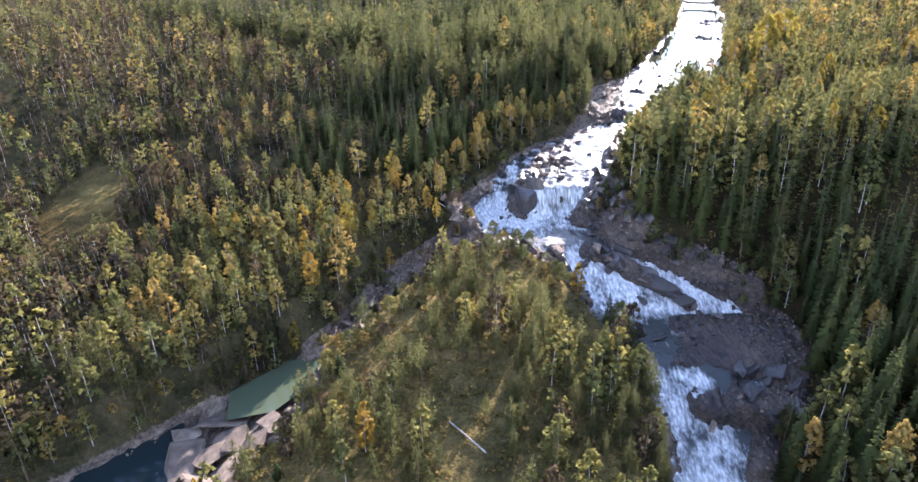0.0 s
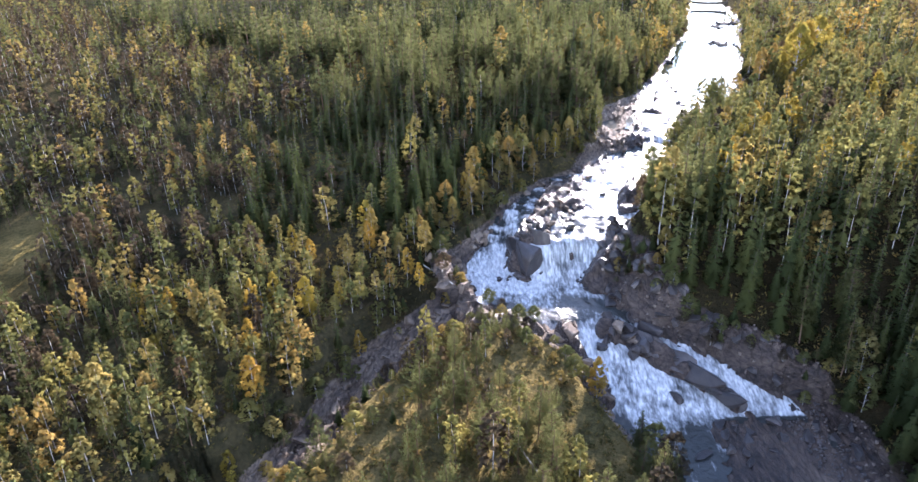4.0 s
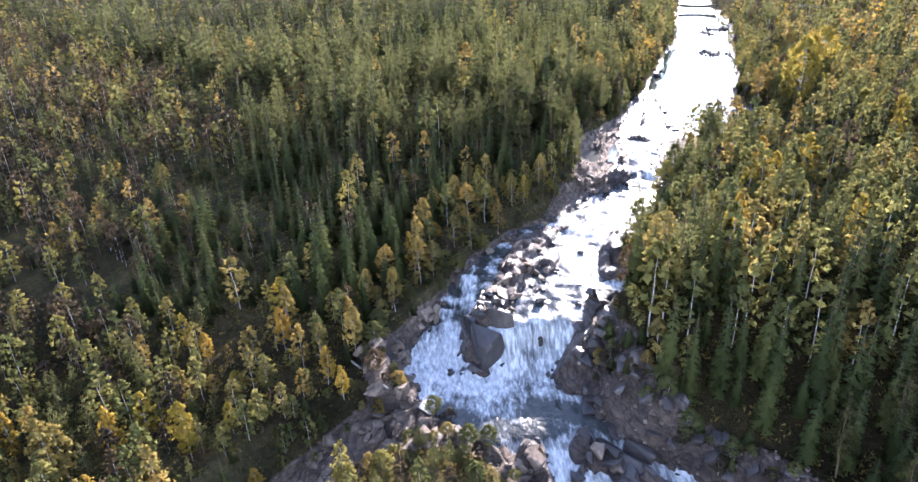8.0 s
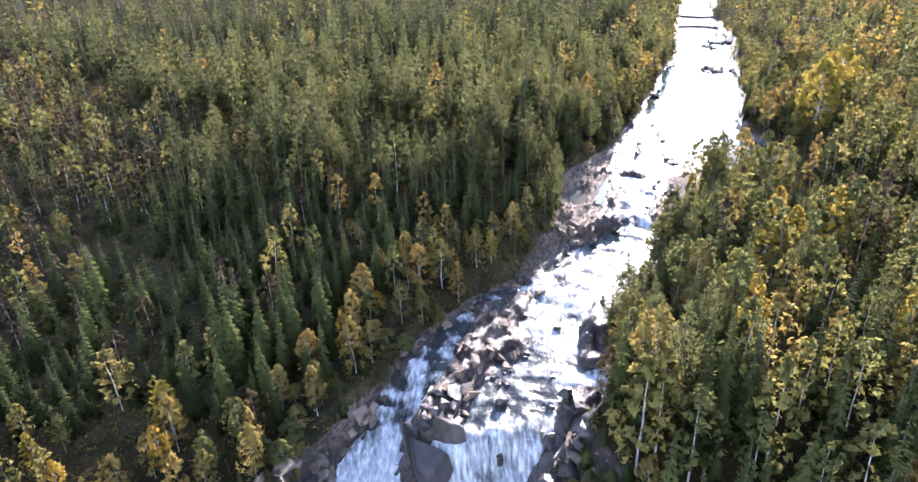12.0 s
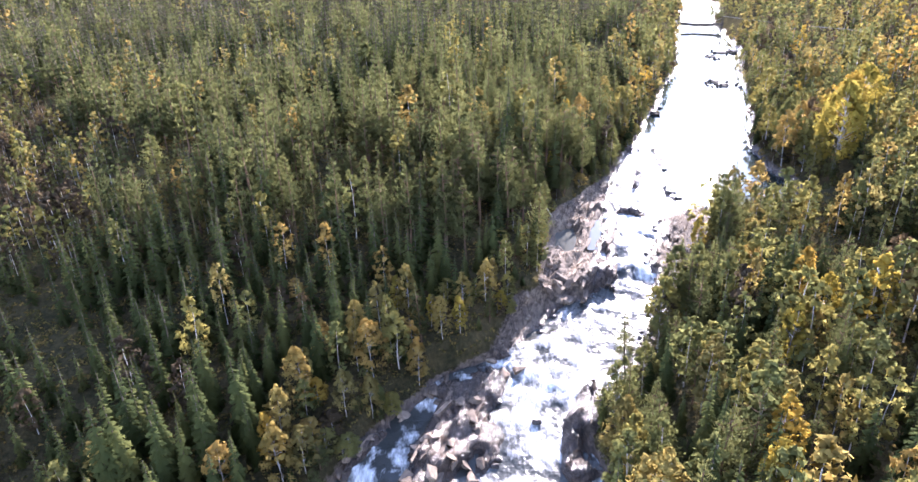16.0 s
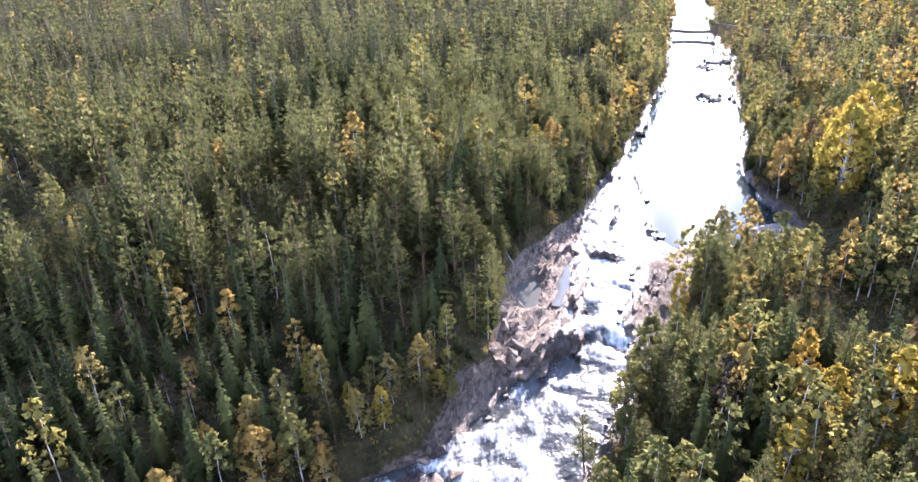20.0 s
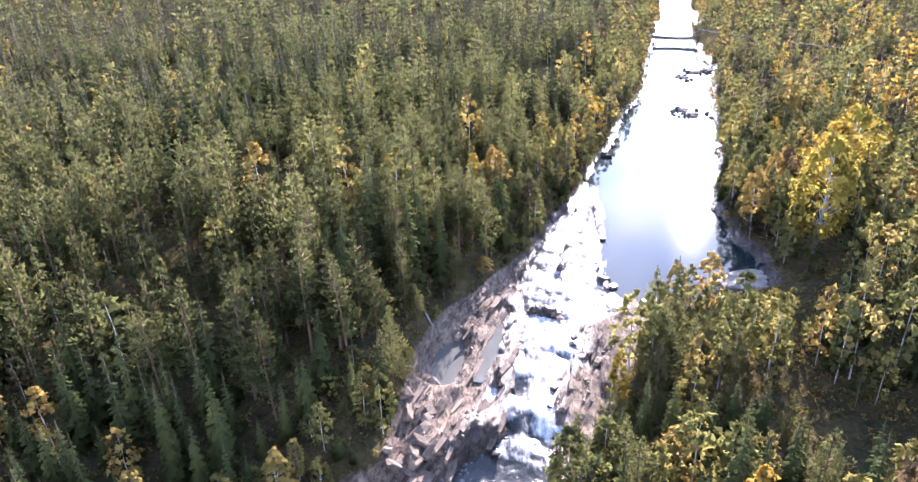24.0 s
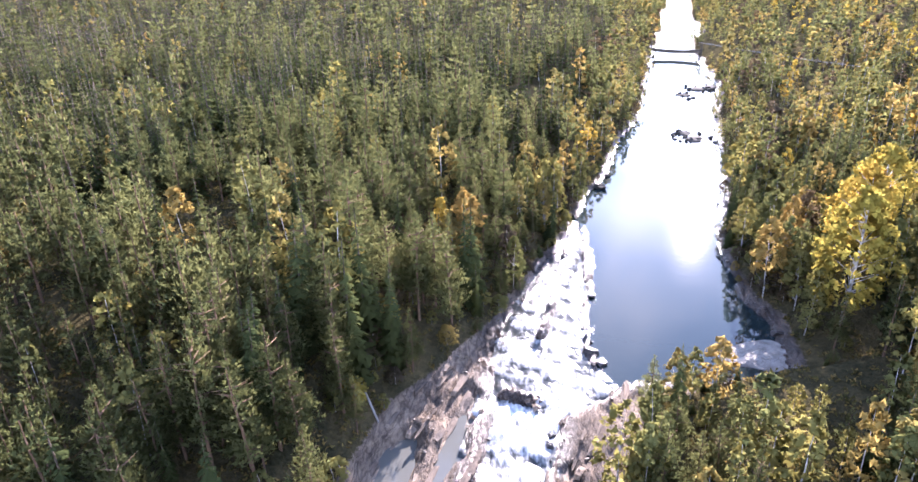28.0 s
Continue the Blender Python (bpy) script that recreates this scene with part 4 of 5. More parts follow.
def wood_mesh(name, kind, trees, fine, label):
    """Many trees of a kind as one mesh: trunks in one material, crowns in another."""
    if not trees:
        return
    variants = [tree_meshes(kind, np.random.default_rng(300 + k), fine) for k in range(6)]
    outward = [v[1][2] for v in variants]
    vs, fs, ms, ns, ts, base = [], [], [], [], [], 0
    for n, (_, x, y, z, h, d, near) in enumerate(trees):
        (wv, wf), (cv, cf, _) = variants[n % 6]
        a, s = rng.uniform(0, 2 * math.pi), h * 0.097
        wide = s * rng.uniform(0.85, 1.2) * (1 if fine > 0 else 1.2) * (2.0 if h < 5.1 else 1)
        rot = np.array([[math.cos(a) * wide, -math.sin(a) * wide, 0], [math.sin(a) * wide, math.cos(a) * wide, 0], [0, 0, s]])
        for v, f, slot in ((wv, wf, 0), (cv, cf, 1)):
            vs.append(v @ rot.T + placed(x, y, z - 0.1))
            fs.append(f + base)
            ms.append(np.full(len(f), slot))
            base += len(v)
        c, q = math.cos(a), math.sin(a)
        ns += [np.zeros((len(wv), 3)), outward[n % 6] @ np.array([[c, q, 0], [-q, c, 0], [0, 0, 1]])]
        ts.append(np.full(len(wv) + len(cv), rng.random()))
    me = bpy.data.meshes.new(name)
    quick_mesh(me, np.concatenate(vs), np.concatenate(fs))
    me.materials.append(BARKS.get(kind, BARK_BIRCH) if fine > 0 else BARK_SPRUCE)
    me.materials.append(LEAF_JOINED[kind])
    me.polygons.foreach_set("material_index", np.concatenate(ms).astype(np.int32))
    me.attributes.new("facing", "FLOAT_VECTOR", "POINT").data.foreach_set("vector", np.concatenate(ns).astype(np.float32).ravel())
    me.attributes.new("tone", "FLOAT", "POINT").data.foreach_set("value", np.concatenate(ts).astype(np.float32))
    tagged(new(name, me), label, "forest", kind="stuff")


WOODS = {"pine": "dense stand of pines on the valley side", "spruce": "dense stand of dark spruces on the valley side", "yellow": "scattered yellow birches within the forest", "gold": "scattered golden birches within the forest", "olive": "olive green birches within the forest", "brown": "brown nearly bare birch wood on the valley side"}
for kind, label in WOODS.items():
    mine = [f for f in rest if f[0] == kind]
    close = [f for f in mine if f[6] and f[5] < 110 and f[2] < 320]
    wood_mesh(kind + "_wood", kind, close, 2, label)
    rest_of = [f for f in mine if not (f[6] and f[5] < 110 and f[2] < 320)]
    wood_mesh(kind + "_wood_far", kind, [f for f in rest_of if f[2] < 440], 1, label + ", far off")
    wood_mesh(kind + "_wood_far", kind, [f for f in rest_of if f[2] >= 440], 0, label + ", at the valley head")


# ---- rocks ----
def angular(r, size, points=13):
    """A broken block: the hull of a few points in a box."""
    bm = bmesh.new()
    for _ in range(points):
        p = r.uniform(-1, 1, 3)
        p /= max(abs(p)) ** 0.8
        bm.verts.new(Vector(p * np.array(size) / 2))
    bmesh.ops.convex_hull(bm, input=bm.verts)
    bmesh.ops.delete(bm, geom=[v for v in bm.verts if not v.link_faces], context="VERTS")
    bmesh.ops.bevel(bm, geom=list(bm.edges), offset=0.035, segments=1, affect="EDGES", clamp_overlap=True)
    bmesh.ops.triangulate(bm, faces=list(bm.faces))
    me = bpy.data.meshes.new("rock")
    bm.to_mesh(me)
    bm.free()
    return me


rk = np.random.default_rng(21)
BLOCKS = [angular(rk, (1, 1, 0.8)) for _ in range(10)]
SLABS = []
for _ in range(12):
    bm = bmesh.new()
    for a in (-0.5, 0.5):
        for b in (-0.5, -0.1, 0.2, 0.5):
            for c in (-0.5, 0.5):
                p = np.array((a, b, c)) * rk.uniform(0.72, 1.1, 3) * ((1, 1, 1) if abs(b) < 0.4 else (0.75, 1, 0.8))
                bm.verts.new(Vector(p))
    bmesh.ops.convex_hull(bm, input=bm.verts)
    bmesh.ops.delete(bm, geom=[v for v in bm.verts if not v.link_faces], context="VERTS")
    SLABS.append(bpy.data.meshes.new("rock"))
    bm.to_mesh(SLABS[-1])
    bm.free()
for me in BLOCKS + SLABS:
    me.materials.append(ROCK_LOOSE)
DARK_BLOCKS = [me.copy() for me in BLOCKS]
for me in DARK_BLOCKS:
    me.materials.clear()
    me.materials.append(ROCK_WET)


def set_rock(name, me, x, y, size, sink=0.3, turn=None, tip=None, z=None):
    ob = new(name, me)
    z = float(ground_height(x, y)) if z is None else z
    sx, sy, sz = size if isinstance(size, tuple) else (size,) * 3
    a, b, c = tip or (rk.normal() * 12, rk.normal() * 12, 0)
    ob.matrix_basis = pose(*placed(x, y, z + sz * (0.4 - sink)), a, b, rk.uniform(0, 360) if turn is None else turn) @ Matrix.Diagonal((sx, sy, sz, 1))
    return ob


# single boulders that stand out: place, size, dark and wet or dry
BOULDERS = [
    (15.4, 141.6, (6.4, 8.0, 9.5), 1), (12.8, 146.6, (5, 6.5, 7), 1), (18.0, 144.8, (4.4, 5.5, 7), 1), (26.5, 150.5, (2.2, 2, 2.2), 1), (36.5, 148.5, (3, 3.4, 3), 1), (31.5, 140.5, (3.5, 3.5, 4), 1), (33.5, 137.5, (4, 3, 3.5), 1), (30.8, 136.0, (3, 3, 3), 1),
    (30.5, 122.5, (4, 5, 3.8), 1), (33.6, 119.6, (3.6, 5.5, 4), 1), (37.5, 117, (4, 6, 4.4), 1), (41, 114.6, (4, 6, 4.2), 1), (44.6, 112.2, (4, 7, 5), 1), (48, 109.2, (3.6, 6, 4), 1), (51, 106.6, (3, 5, 3.2), 1), (28, 117.5, (2, 3, 2.2), 1), (40.5, 107.5, (2, 3.4, 1.8), 1), (24.5, 112.5, (2.6, 4, 3.2), 1), (116.3, 244.0, (3, 2.4, 1.8), 1),
    (41.5, 95.5, (4.5, 1.6, 0.8), 1), (50, 172.5, (3, 4, 1.8), 1), (38, 168, (1.6, 1.4, 1.2), 1), (36.5, 179, (2.4, 2.2, 1.6), 0), (27.5, 167.5, (2.2, 3, 1.6), 0),
    (68.6, 231.6, (2.2, 2.4, 1.3), 0), (71.2, 230.6, (2.6, 1.8, 1.2), 0), (71.8, 229.0, (1.4, 1.5, 1), 0), (82.6, 241, (2.2, 3, 1.5), 1), (83.6, 238.2, (2, 2.4, 1.3), 1), (83, 244, (1.6, 2.6, 1.1), 1), (86.5, 258, (1.5, 2.6, 1.0), 1), (58, 201, (2, 1.6, 1.8), 1),
]
for x, y, size, dark in BOULDERS:
    big = size[2] > 3
    ob = set_rock("boulder", (DARK_BLOCKS if dark else BLOCKS)[int(rk.integers(10))], x, y, size, 0.42 if big else 0.25, 30, (rk.normal() * 6, rk.normal() * 6, 0), float(level(x, y)) + (size[2] * 0.1 if big else 0.1))
    tagged(ob, "dark wet angular boulder standing in the white water" if dark else "pale brown angular boulder lying in the rapids", "boulder", "boulders in the river")

# tilted slabs along the shelves and banks, beside the river
SHELVES = [(42, 63, 197, 238, 80, 1.25), (66, 94, 196, 231, 60, 1.2), (-14, 3, 118, 156, 44, 0.9), (3, 14, 152, 172, 14, 0.8), (19, 34, 154, 180, 22, 0.9), (-34, -8, 84, 122, 26, 0.8), (-58, -34, 54, 74, 30, 1.0), (46, 64, 70, 84, 10, 1.2), (30, 40, 138, 152, 8, 0.8)]
for x0, x1, y0, y1, n, k in SHELVES:
    made = 0
    while made < n:
        x, y = rk.uniform(x0, x1), rk.uniform(y0, y1)
        gz, bare, _, _ = ground_height(x, y, True)
        if bare < 0.6 or (WEST(y) + 1.5 < x < EAST(y) - 1.5 and gz < level(x, y)) or (gz < 0.85 and 210 < y < 230 and x < 60):
            made += 0.1
            continue
        wide, long, thick = k * rk.uniform(0.35, 0.95), k * rk.uniform(1.6, 5.5) * (1 if rk.random() < 0.7 else 0.5), k * rk.uniform(0.45, 0.95)
        ob = set_rock("rock_slab", SLABS[int(rk.integers(12))], x, y, (wide, long, thick), 0.78, -22 + rk.normal() * 6, (rk.normal() * 4, 16 + rk.normal() * 8, 0), float(gz))
        ob.parent = ground
        made += 1


# broken blocks that stand out of the rock walls round the falls and along the gorge
CRAGS = [(-16, 6, 118, 160, 75, 1.5, 0), (6, 22, 152, 178, 20, 1.1, 0), (29, 48, 116, 152, 60, 1.5, 1), (13, 21, 139, 152, 16, 1.5, 1), (17, 30, 148, 176, 30, 1.1, 0), (46, 70, 94, 122, 36, 1.3, 1), (17, 36, 92, 121, 40, 1.5, 0), (-36, -8, 82, 122, 30, 1.2, 0), (2, 34, 176, 196, 14, 1.2, 0), (40, 50, 196, 214, 20, 1.4, 0), (50, 66, 70, 86, 16, 1.8, 1)]
for x0, x1, y0, y1, n, k, dark in CRAGS:
    made = 0
    while made < n:
        x, y = rk.uniform(x0, x1), rk.uniform(y0, y1)
        gz, bare, _, _ = ground_height(x, y, True)
        if bare < 0.55 or gz < level(x, y) - 0.2 and WEST(y) < x < EAST(y):
            made += 0.1
            continue
        size = (k * rk.uniform(0.9, 2.2), k * rk.uniform(1.2, 3.2), k * rk.uniform(0.9, 2.3))
        ob = set_rock("rock_block", (DARK_BLOCKS if dark else BLOCKS)[int(rk.integers(10))], x, y, size, 0.45, -24 + rk.normal() * 16, (rk.normal() * 12, 14 + rk.normal() * 14, 0), float(gz))
        ob.parent = ground
        made += 1

# large slabs that stand out: the tilted stack in the rapids and the pale plates of the gorge
for x, y, size, turn, tip, z in (
    (46.5, 203.5, (1.8, 6, 2.6), -30, (12, 38, 0), 0.2), (49, 201.5, (1.6, 5, 2.4), -26, (14, 34, 0), 0.0), (51.5, 204, (1.8, 6.5, 2.6), -22, (10, 40, 0), 0.4),
    (54, 205, (1.5, 5, 2.4), -20, (8, 36, 0), 0.3), (56, 207.5, (1.4, 5, 2.2), -24, (6, 30, 0), 0.4), (50, 208.5, (1.5, 5, 1.6), -24, (5, 26, 0), 0.7),
    (-50, 62.5, (5, 7, 2.0), 25, (6, -8, 0), -16.6), (-47, 57.5, (5, 6, 2.4), 10, (4, -6, 0), -16.8), (-43, 66, (3.6, 6, 1.8), 10, (-4, 8, 0), -16.4), (-40, 60.5, (3, 7, 2.4), -16, (4, 16, 0), -16.4), (-45, 63, (2.6, 5, 1.6), -30, (0, 14, 0), -16.4), (-38, 66, (2, 5, 1.8), -24, (0, 20, 0), -16.2), (-52, 68, (3, 4, 1.4), 50, (0, 6, 0), -16.6),
    (-46, 71, (5.5, 3.5, 1.4), 0, (0, 4, 0), -16.4), (-36, 70.5, (3, 4.5, 2), -40, (0, 12, 0), -16.2), (-31.5, 80, (2.4, 3.4, 2), 0, (0, 0, 0), -15.4), (-70, 66, (7, 4, 1.6), 30, (0, 4, 0), -18.2),
):
    flat = z < -10
    ob = set_rock("rock_slab", BLOCKS[int(rk.integers(10))] if flat else SLABS[int(rk.integers(12))], x, y, (size[0] * 1.7, size[1] * 1.5, size[2] * 0.75) if flat else size, 0.3, turn, (tip[0] * 0.5, tip[1] * 0.5, 0) if flat else tip, z - (0.55 if flat else 0))
    ob.parent = ground


# dark fins that split the lower fall, leaning against one another
for n, (x, y, size, turn, lean) in enumerate(((32.5, 121.0, (3.0, 7.0, 4.2), 46, 24), (36.5, 117.8, (3.6, 9.0, 5.4), 49, 30), (41.0, 114.2, (3.8, 10.0, 6.0), 51, 26), (45.6, 110.2, (3.4, 9.5, 5.6), 48, 32), (49.6, 106.6, (2.8, 8.0, 4.0), 46, 28), (38.5, 120.4, (2.2, 6.0, 3.2), 50, 20))):
    ob = set_rock("rock_fin", DARK_BLOCKS[n], x, y, size, 0.4, turn, (6 - 3 * (n % 3), lean, 0), float(level(x, y)) + 1.2)
    tagged(ob, "tall dark tilted slab of bedrock between two white streams", "rock", "rock fins in the river")


def scatter_mesh(name, spots, models, material, label, category, parent=None):
    """Many small things as one mesh."""
    vs, fs, base = [], [], 0
    for n, (x, y, z, k) in enumerate(spots):
        v, f = models[n % len(models)]
        a = rk.uniform(0, 2 * math.pi)
        rot = np.array([[math.cos(a), -math.sin(a), 0], [math.sin(a), math.cos(a), 0], [0, 0, 1]]) * k
        vs.append(v @ rot.T + placed(x, y, z))
        fs.append(f + base)
        base += len(v)
    me = bpy.data.meshes.new(name)
    quick_mesh(me, np.concatenate(vs), np.concatenate(fs))
    me.materials.append(material)
    return tagged(new(name, me), label, category, kind="stuff")


def as_arrays(me):
    v = np.array([p.co[:] for p in me.vertices])
    return v, np.array([p.vertices[:] for p in me.polygons if len(p.vertices) == 3])


X, Y = rk.uniform(-60, 125, 26000), rk.uniform(56, 300, 26000)
Z, bare, wet_shade, mead = ground_height(X, Y, True)
W_, E_ = WEST(Y), EAST(Y)
inside = (X > W_ + 0.5) & (X < E_ - 0.5)
stony = (bare > 0.5) & ~inside
few = np.flatnonzero(stony & ((Y < 190) | (rk.random(len(X)) < 0.25)))[:1000]
scatter_mesh("rubble", [(X[i], Y[i], Z[i] + 0.1, rk.uniform(0.25, 0.8)) for i in few], [as_arrays(m) for m in BLOCKS], ROCK, "loose broken stones on the bare rock banks", "stones")
shoal = np.flatnonzero(inside & (Z > level(X, Y) - 0.9) & (Y < 232))[:420]
scatter_mesh("river_stones", [(X[i], Y[i], level(X[i], Y[i]) - 0.1, rk.uniform(0.5, 1.5)) for i in shoal if Y[i] > 106 or Y[i] < 86], [as_arrays(m) for m in BLOCKS], ROCK_WET, "wet stones breaking the surface of the rapids", "stones")

cob = [(rk.uniform(55, 66), rk.uniform(80, 106)) for _ in range(500)]
scatter_mesh("cobbles", [(x, y, float(ground_height(x, y)) + 0.05, rk.uniform(0.25, 0.7)) for x, y in cob if x > 60 - (y - 90) * 0.1], [as_arrays(m) for m in BLOCKS], ROCK_WET, "wet grey cobbles along the shaded east shore", "stones")

# undergrowth: heather, bilberry and yellowed fern
tufts = []
for k in range(6):
    r = np.random.default_rng(500 + k)
    tufts.append(leaves(r.normal(size=(11, 3)) * np.array([0.45, 0.45, 0.16]) + (0, 0, 0.2), 0.5, r, 0.2))
grow = np.flatnonzero((bare < 0.5) & ~inside & (mead < 0.65))[:16000]
scatter_mesh("undergrowth", [(X[i], Y[i], Z[i], rk.uniform(0.5, 1.25)) for i in grow], tufts, HEATH, "heather, bilberry and yellowed fern on the forest floor", "undergrowth")

# still pools on the west shelf and in the side gorge
def pool_sheet(name, xy, z, label, material=POOL):
    bm = bmesh.new()
    bm.faces.new([bm.verts.new(placed(x, y, z)) for x, y in xy])
    me = bpy.data.meshes.new(name)
    bm.to_mesh(me)
    bm.free()
    me.materials.append(material)
    me.attributes.new("foam", "FLOAT", "POINT").data.foreach_set("value", np.full(len(me.vertices), -1.0, np.float32))
    return tagged(new(name, me), label, "pool", kind="structure")


pool_sheet("rock_pool", [(46, 211), (52, 211), (56, 216), (57, 225), (52, 227), (46, 223)], 0.9, "still grey rainwater pool in a hollow of the rock shelf", SHALLOW)
pool_sheet("rock_pool", [(55.3, 214), (57.3, 213.5), (60, 219), (64, 231), (61, 232), (57, 225)], 0.85, "narrow still pool between two ribs of rock", SHALLOW)
pool_sheet("gorge_pool", [(-45, 70), (-37, 72), (-31, 80), (-32, 88), (-38, 86), (-47, 77)], -16.0, "still green pool between pale slabs in the side gorge", GREEN_POOL)
pool_sheet("gorge_pool", [(-215, -100), (-90, -100), (-44, 40), (-46, 56), (-55, 74), (-72, 80), (-110, 76)], -17.25, "dark shaded pool below the side gorge")

# gravel bar and islets
def mound(name, x, y, rx, ry, h, z, material, label, turn=0.0):
    bm = bmesh.new()
    bmesh.ops.create_icosphere(bm, subdivisions=5 if "gravel" in name else 3, radius=1)
    for v in bm.verts:
        a = math.atan2(v.co.y, v.co.x)
        q = 1 + 0.16 * math.sin(2 * a + x) + 0.1 * math.sin(3 * a + y)
        n = noise.noise(Vector((v.co.x * 2, v.co.y * 2, x)))
        v.co = Vector((v.co.x * rx * q, v.co.y * ry * q, max(v.co.z, -0.4) * h * (1 + 0.35 * n) + 0.12 * noise.noise(Vector((v.co.x * 9, v.co.y * 9, y)))))
    ob = part(name, bm, material)
    ob.matrix_basis = pose(*placed(x, y, z), 0, 0, turn)
    return tagged(ob, label, "gravel bar" if "gravel" in name else "rock")


mound("gravel_bar", 110.5, 238.8, 6.4, 4.2, 0.55, 1.5, SAND, "pale rounded gravel bar at the edge of the pool", 30)
ISLET_BLOCKS = [me.copy() for me in BLOCKS]
for me in ISLET_BLOCKS:
    me.materials.clear()
    me.materials.append(ISLET)
for x, y, k in ((166, 417, 2.6), (176, 428, 4.0), (183, 431, 3.4), (144.5, 361, 2.6), (145, 353.5, 3.4), (104, 327, 2.4), (100, 314, 1.6), (90.5, 233.5, 0.8)):
    mound("islet", x, y, k * 1.1, k * 0.9, 0.4 + 0.15 * k, 1.5, ISLET, "low dark stony islet in the river pool", 40)
    for _ in range(9 if k > 1 else 0):
        tagged(set_rock("boulder", ISLET_BLOCKS[int(rk.integers(10))], x + rk.normal() * k * 0.9, y + rk.normal() * k * 0.9, (rk.uniform(1, 3.2), rk.uniform(1, 2.4), rk.uniform(1, 2.6)), 0.25, None, None, 1.5), "dark wet angular boulder standing in the river pool", "boulder", "boulders in the river")


def rod(bm, a, b, radius, sides=6):
    a, b = Vector(a), Vector(b)
    m = Matrix.Translation((a + b) / 2) @ (b - a).to_track_quat("Z", "Y").to_matrix().to_4x4()
    bmesh.ops.create_cone(bm, cap_ends=True, segments=sides, radius1=radius, radius2=radius, depth=(b - a).length, matrix=m)


def swung(a, b, sag, n=16):
    return [Vector(a).lerp(Vector(b), i / n) - Vector((0, 0, sag * 4 * (i / n) * (1 - i / n))) for i in range(n + 1)]


def cable(points, radius):
    bm = bmesh.new()
    for a, b in zip(points[:-1], points[1:]):
        rod(bm, a, b, radius, 5)
    return bm


# hanging footbridge far up the river
bridge = tagged(new("footbridge"), "slender hanging footbridge with plank deck across the river", "bridge")
WA, EA = Vector(placed(184, 520, 5.2)), Vector(placed(210, 508, 5.2))
across = (EA - WA).normalized().cross(Vector((0, 0, 1)))
bm = bmesh.new()
deck = swung(WA, EA, 0.8)
for a, b in zip(deck[:-1], deck[1:]):
    q = [bm.verts.new(p + across * s + Vector((0, 0, dz))) for dz in (0, -0.6) for p, s in ((a, -0.9), (b, -0.9), (b, 0.9), (a, 0.9))]
    for f in ((0, 1, 2, 3), (7, 6, 5, 4), (0, 4, 5, 1), (1, 5, 6, 2), (2, 6, 7, 3), (3, 7, 4, 0)):
        bm.faces.new([q[i] for i in f])
part("deck", bm, PLANK, bridge)
for s in (-0.95, 0.95):
    bm = bmesh.new()
    for a, b in zip(deck[:-1], deck[1:]):
        for low in (0.1, 0.5, 0.9):
            q = [bm.verts.new(p + across * (s + o) + Vector((0, 0, low + dz))) for dz in (0, 0.33) for p, o in ((a, -0.03), (b, -0.03), (b, 0.03), (a, 0.03))]
            for f in ((3, 2, 1, 0), (4, 5, 6, 7), (0, 1, 5, 4), (1, 2, 6, 5), (2, 3, 7, 6), (3, 0, 4, 7)):
                bm.faces.new([q[i] for i in f])
    part("railing", bm, PLANK, bridge)
for s in (-0.65, 0.65):
    part("cable", cable(swung(WA + across * s + Vector((0, 0, 4.5)), EA + across * s + Vector((0, 0, 4.5)), 3.4), 0.04), CABLE, bridge)
    part("handrail", cable(swung(WA + across * s + Vector((0, 0, 1.1)), EA + across * s + Vector((0, 0, 1.1)), 0.8), 0.06), PLANK, bridge)
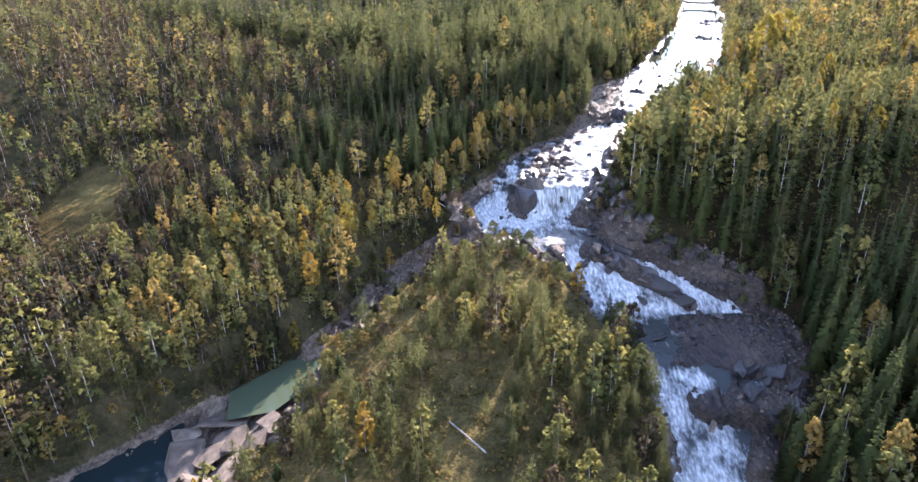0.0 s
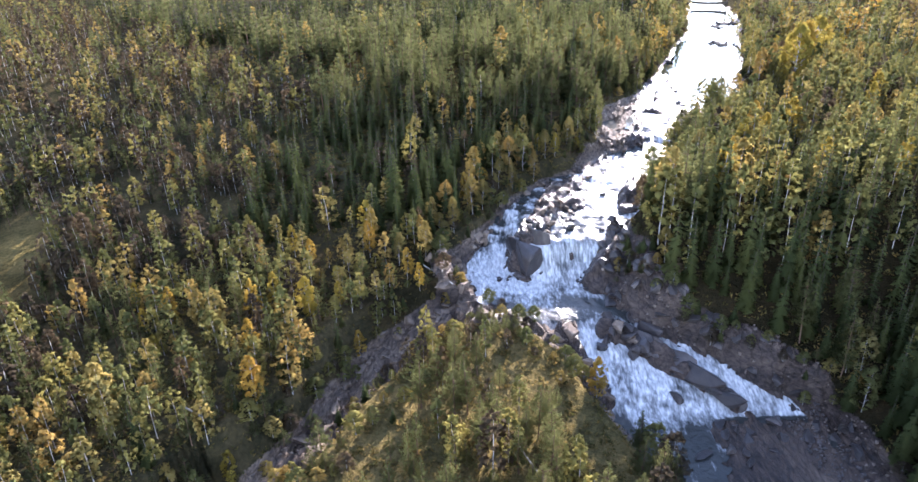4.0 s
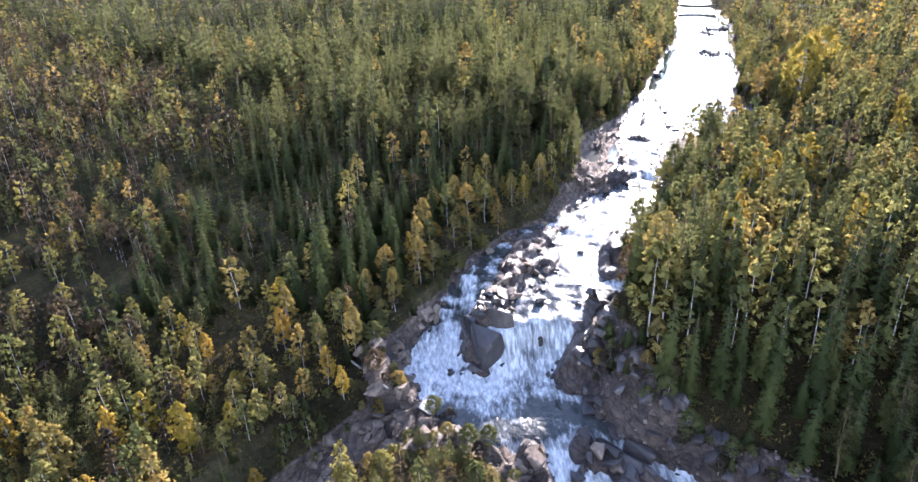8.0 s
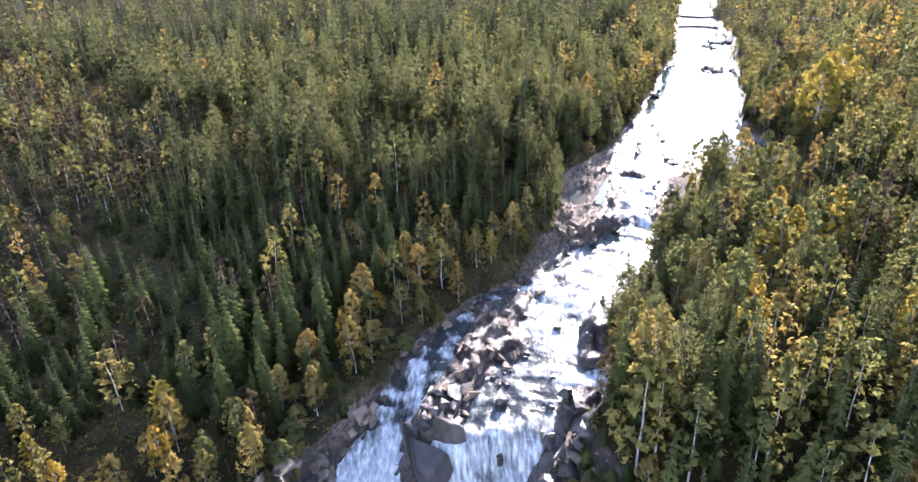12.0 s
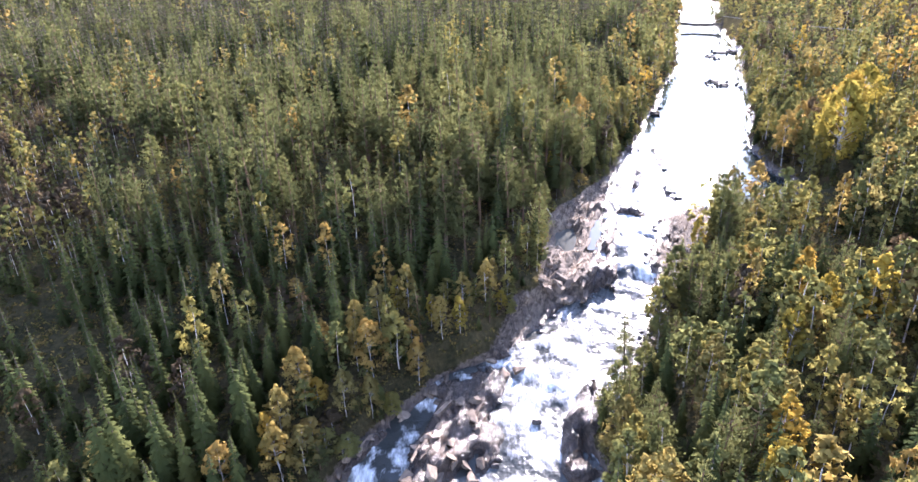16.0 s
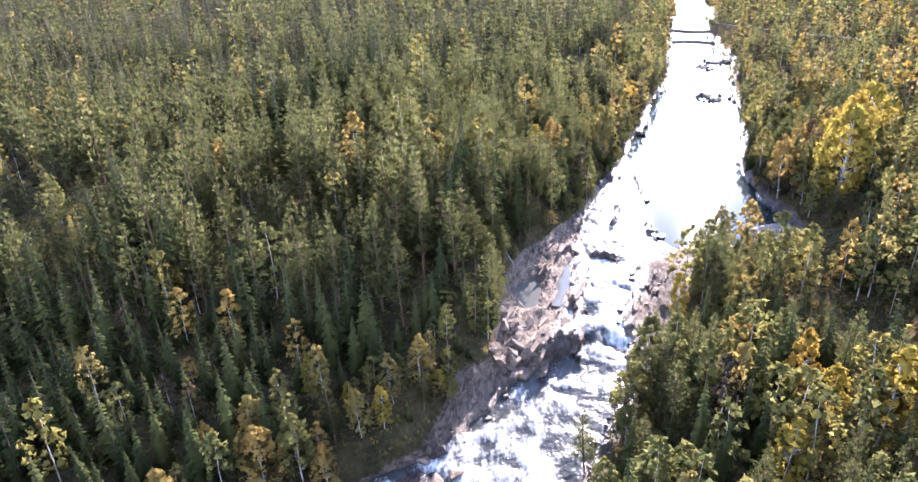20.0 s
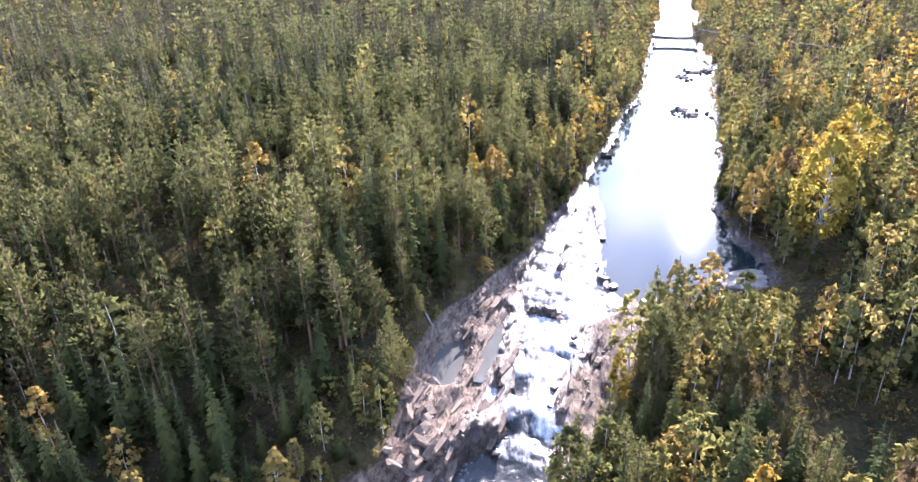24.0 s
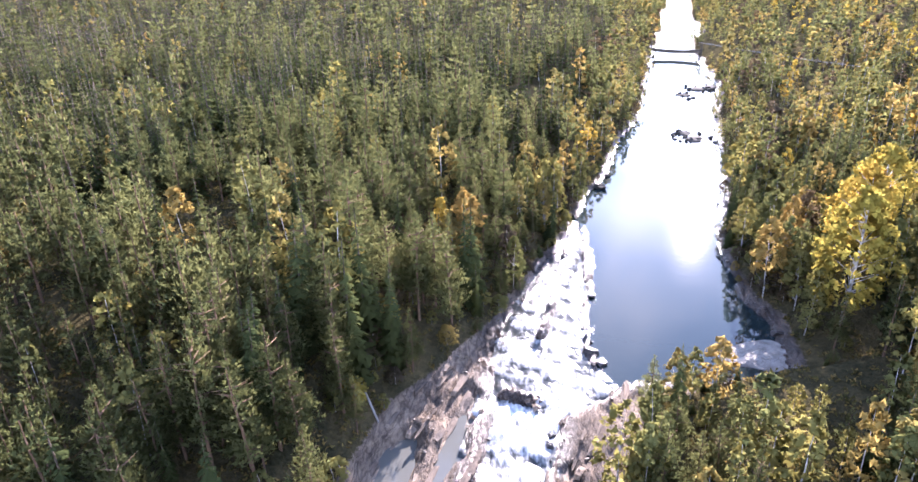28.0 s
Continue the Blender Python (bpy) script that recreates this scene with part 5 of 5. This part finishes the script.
for end in (WA, EA):
    for s in (-0.75, 0.75):
        bm = bmesh.new()
        rod(bm, end + across * s - Vector((0, 0, 4.5)), end + across * s + Vector((0, 0, 5.4)), 0.24)
        part("post", bm, PLANK, bridge)
line_thing = tagged(new("overhead_line"), "pair of thin overhead cables slung between wooden poles", "power line")
for s in (-0.8, 0.8):
    part("cable", cable(swung(placed(203 + s, 495, 12.4), placed(226 + s, 389, 17.0), 0.6, 24), 0.06), CABLE, line_thing)
for x, y, z in ((203, 495, 12.4), (226, 389, 17.0)):
    bm = bmesh.new()
    top, foot = Vector(placed(x, y, z)), placed(x, y, float(ground_height(x, y)))[2]
    rod(bm, (top.x, top.y, foot - 1), top + Vector((0, 0, 0.3)), 0.14)
    rod(bm, top - Vector((1.1, 0, 0)), top + Vector((1.1, 0, 0)), 0.07)
    part("pole", bm, PLANK, line_thing)

# fallen trunks
for (ax, ay), (bx, by), label in (((-9, 136), (-2, 131), "bare grey fallen trunk leaning down the rock wall"), ((-47, 97), (-40, 93), "grey fallen trunk lying on the forest floor"), ((-4, 66), (2, 60), "pale fallen trunk among the island pines"), ((44, 232), (49, 224), "grey driftwood trunk at the edge of the shelf"), ((12, 86), (9, 92), "grey fallen trunk on the island")):
    bm = bmesh.new()
    rod(bm, placed(ax, ay, float(ground_height(ax, ay)) + 0.35), placed(bx, by, float(ground_height(bx, by)) + 0.3), 0.16)
    tagged(part("fallen_trunk", bm, DEADWOOD), label, "log")

# broad yellow aspens on the knoll by the pool
for n, (x, y, h) in enumerate(ASPENS):
    r = np.random.default_rng(900 + n)
    thing = tagged(new("aspen_tree"), "broad tall aspen in bright yellow-orange leaf", "aspen tree")
    part("trunk", tri_mesh("trunk", *joined([tube(*bent_trunk(9.0, 0.16, r, 0.04), 7)] + limbs(10, 0.2, 0.8, 26, 2.2, 0.8, r, 0.05)), BARK_BIRCH), None, thing)
    part("crown", crown_mesh(clumped(10, 0.2, 2.7, BIRCH_SHAPE, 150, 24, 0.28, r), LEAF["yellow"]), None, thing)
    thing.matrix_basis = pose(*placed(x, y, float(ground_height(x, y)) - 0.1)) @ Matrix.Diagonal((h / 10, h / 10, h / 10, 1))
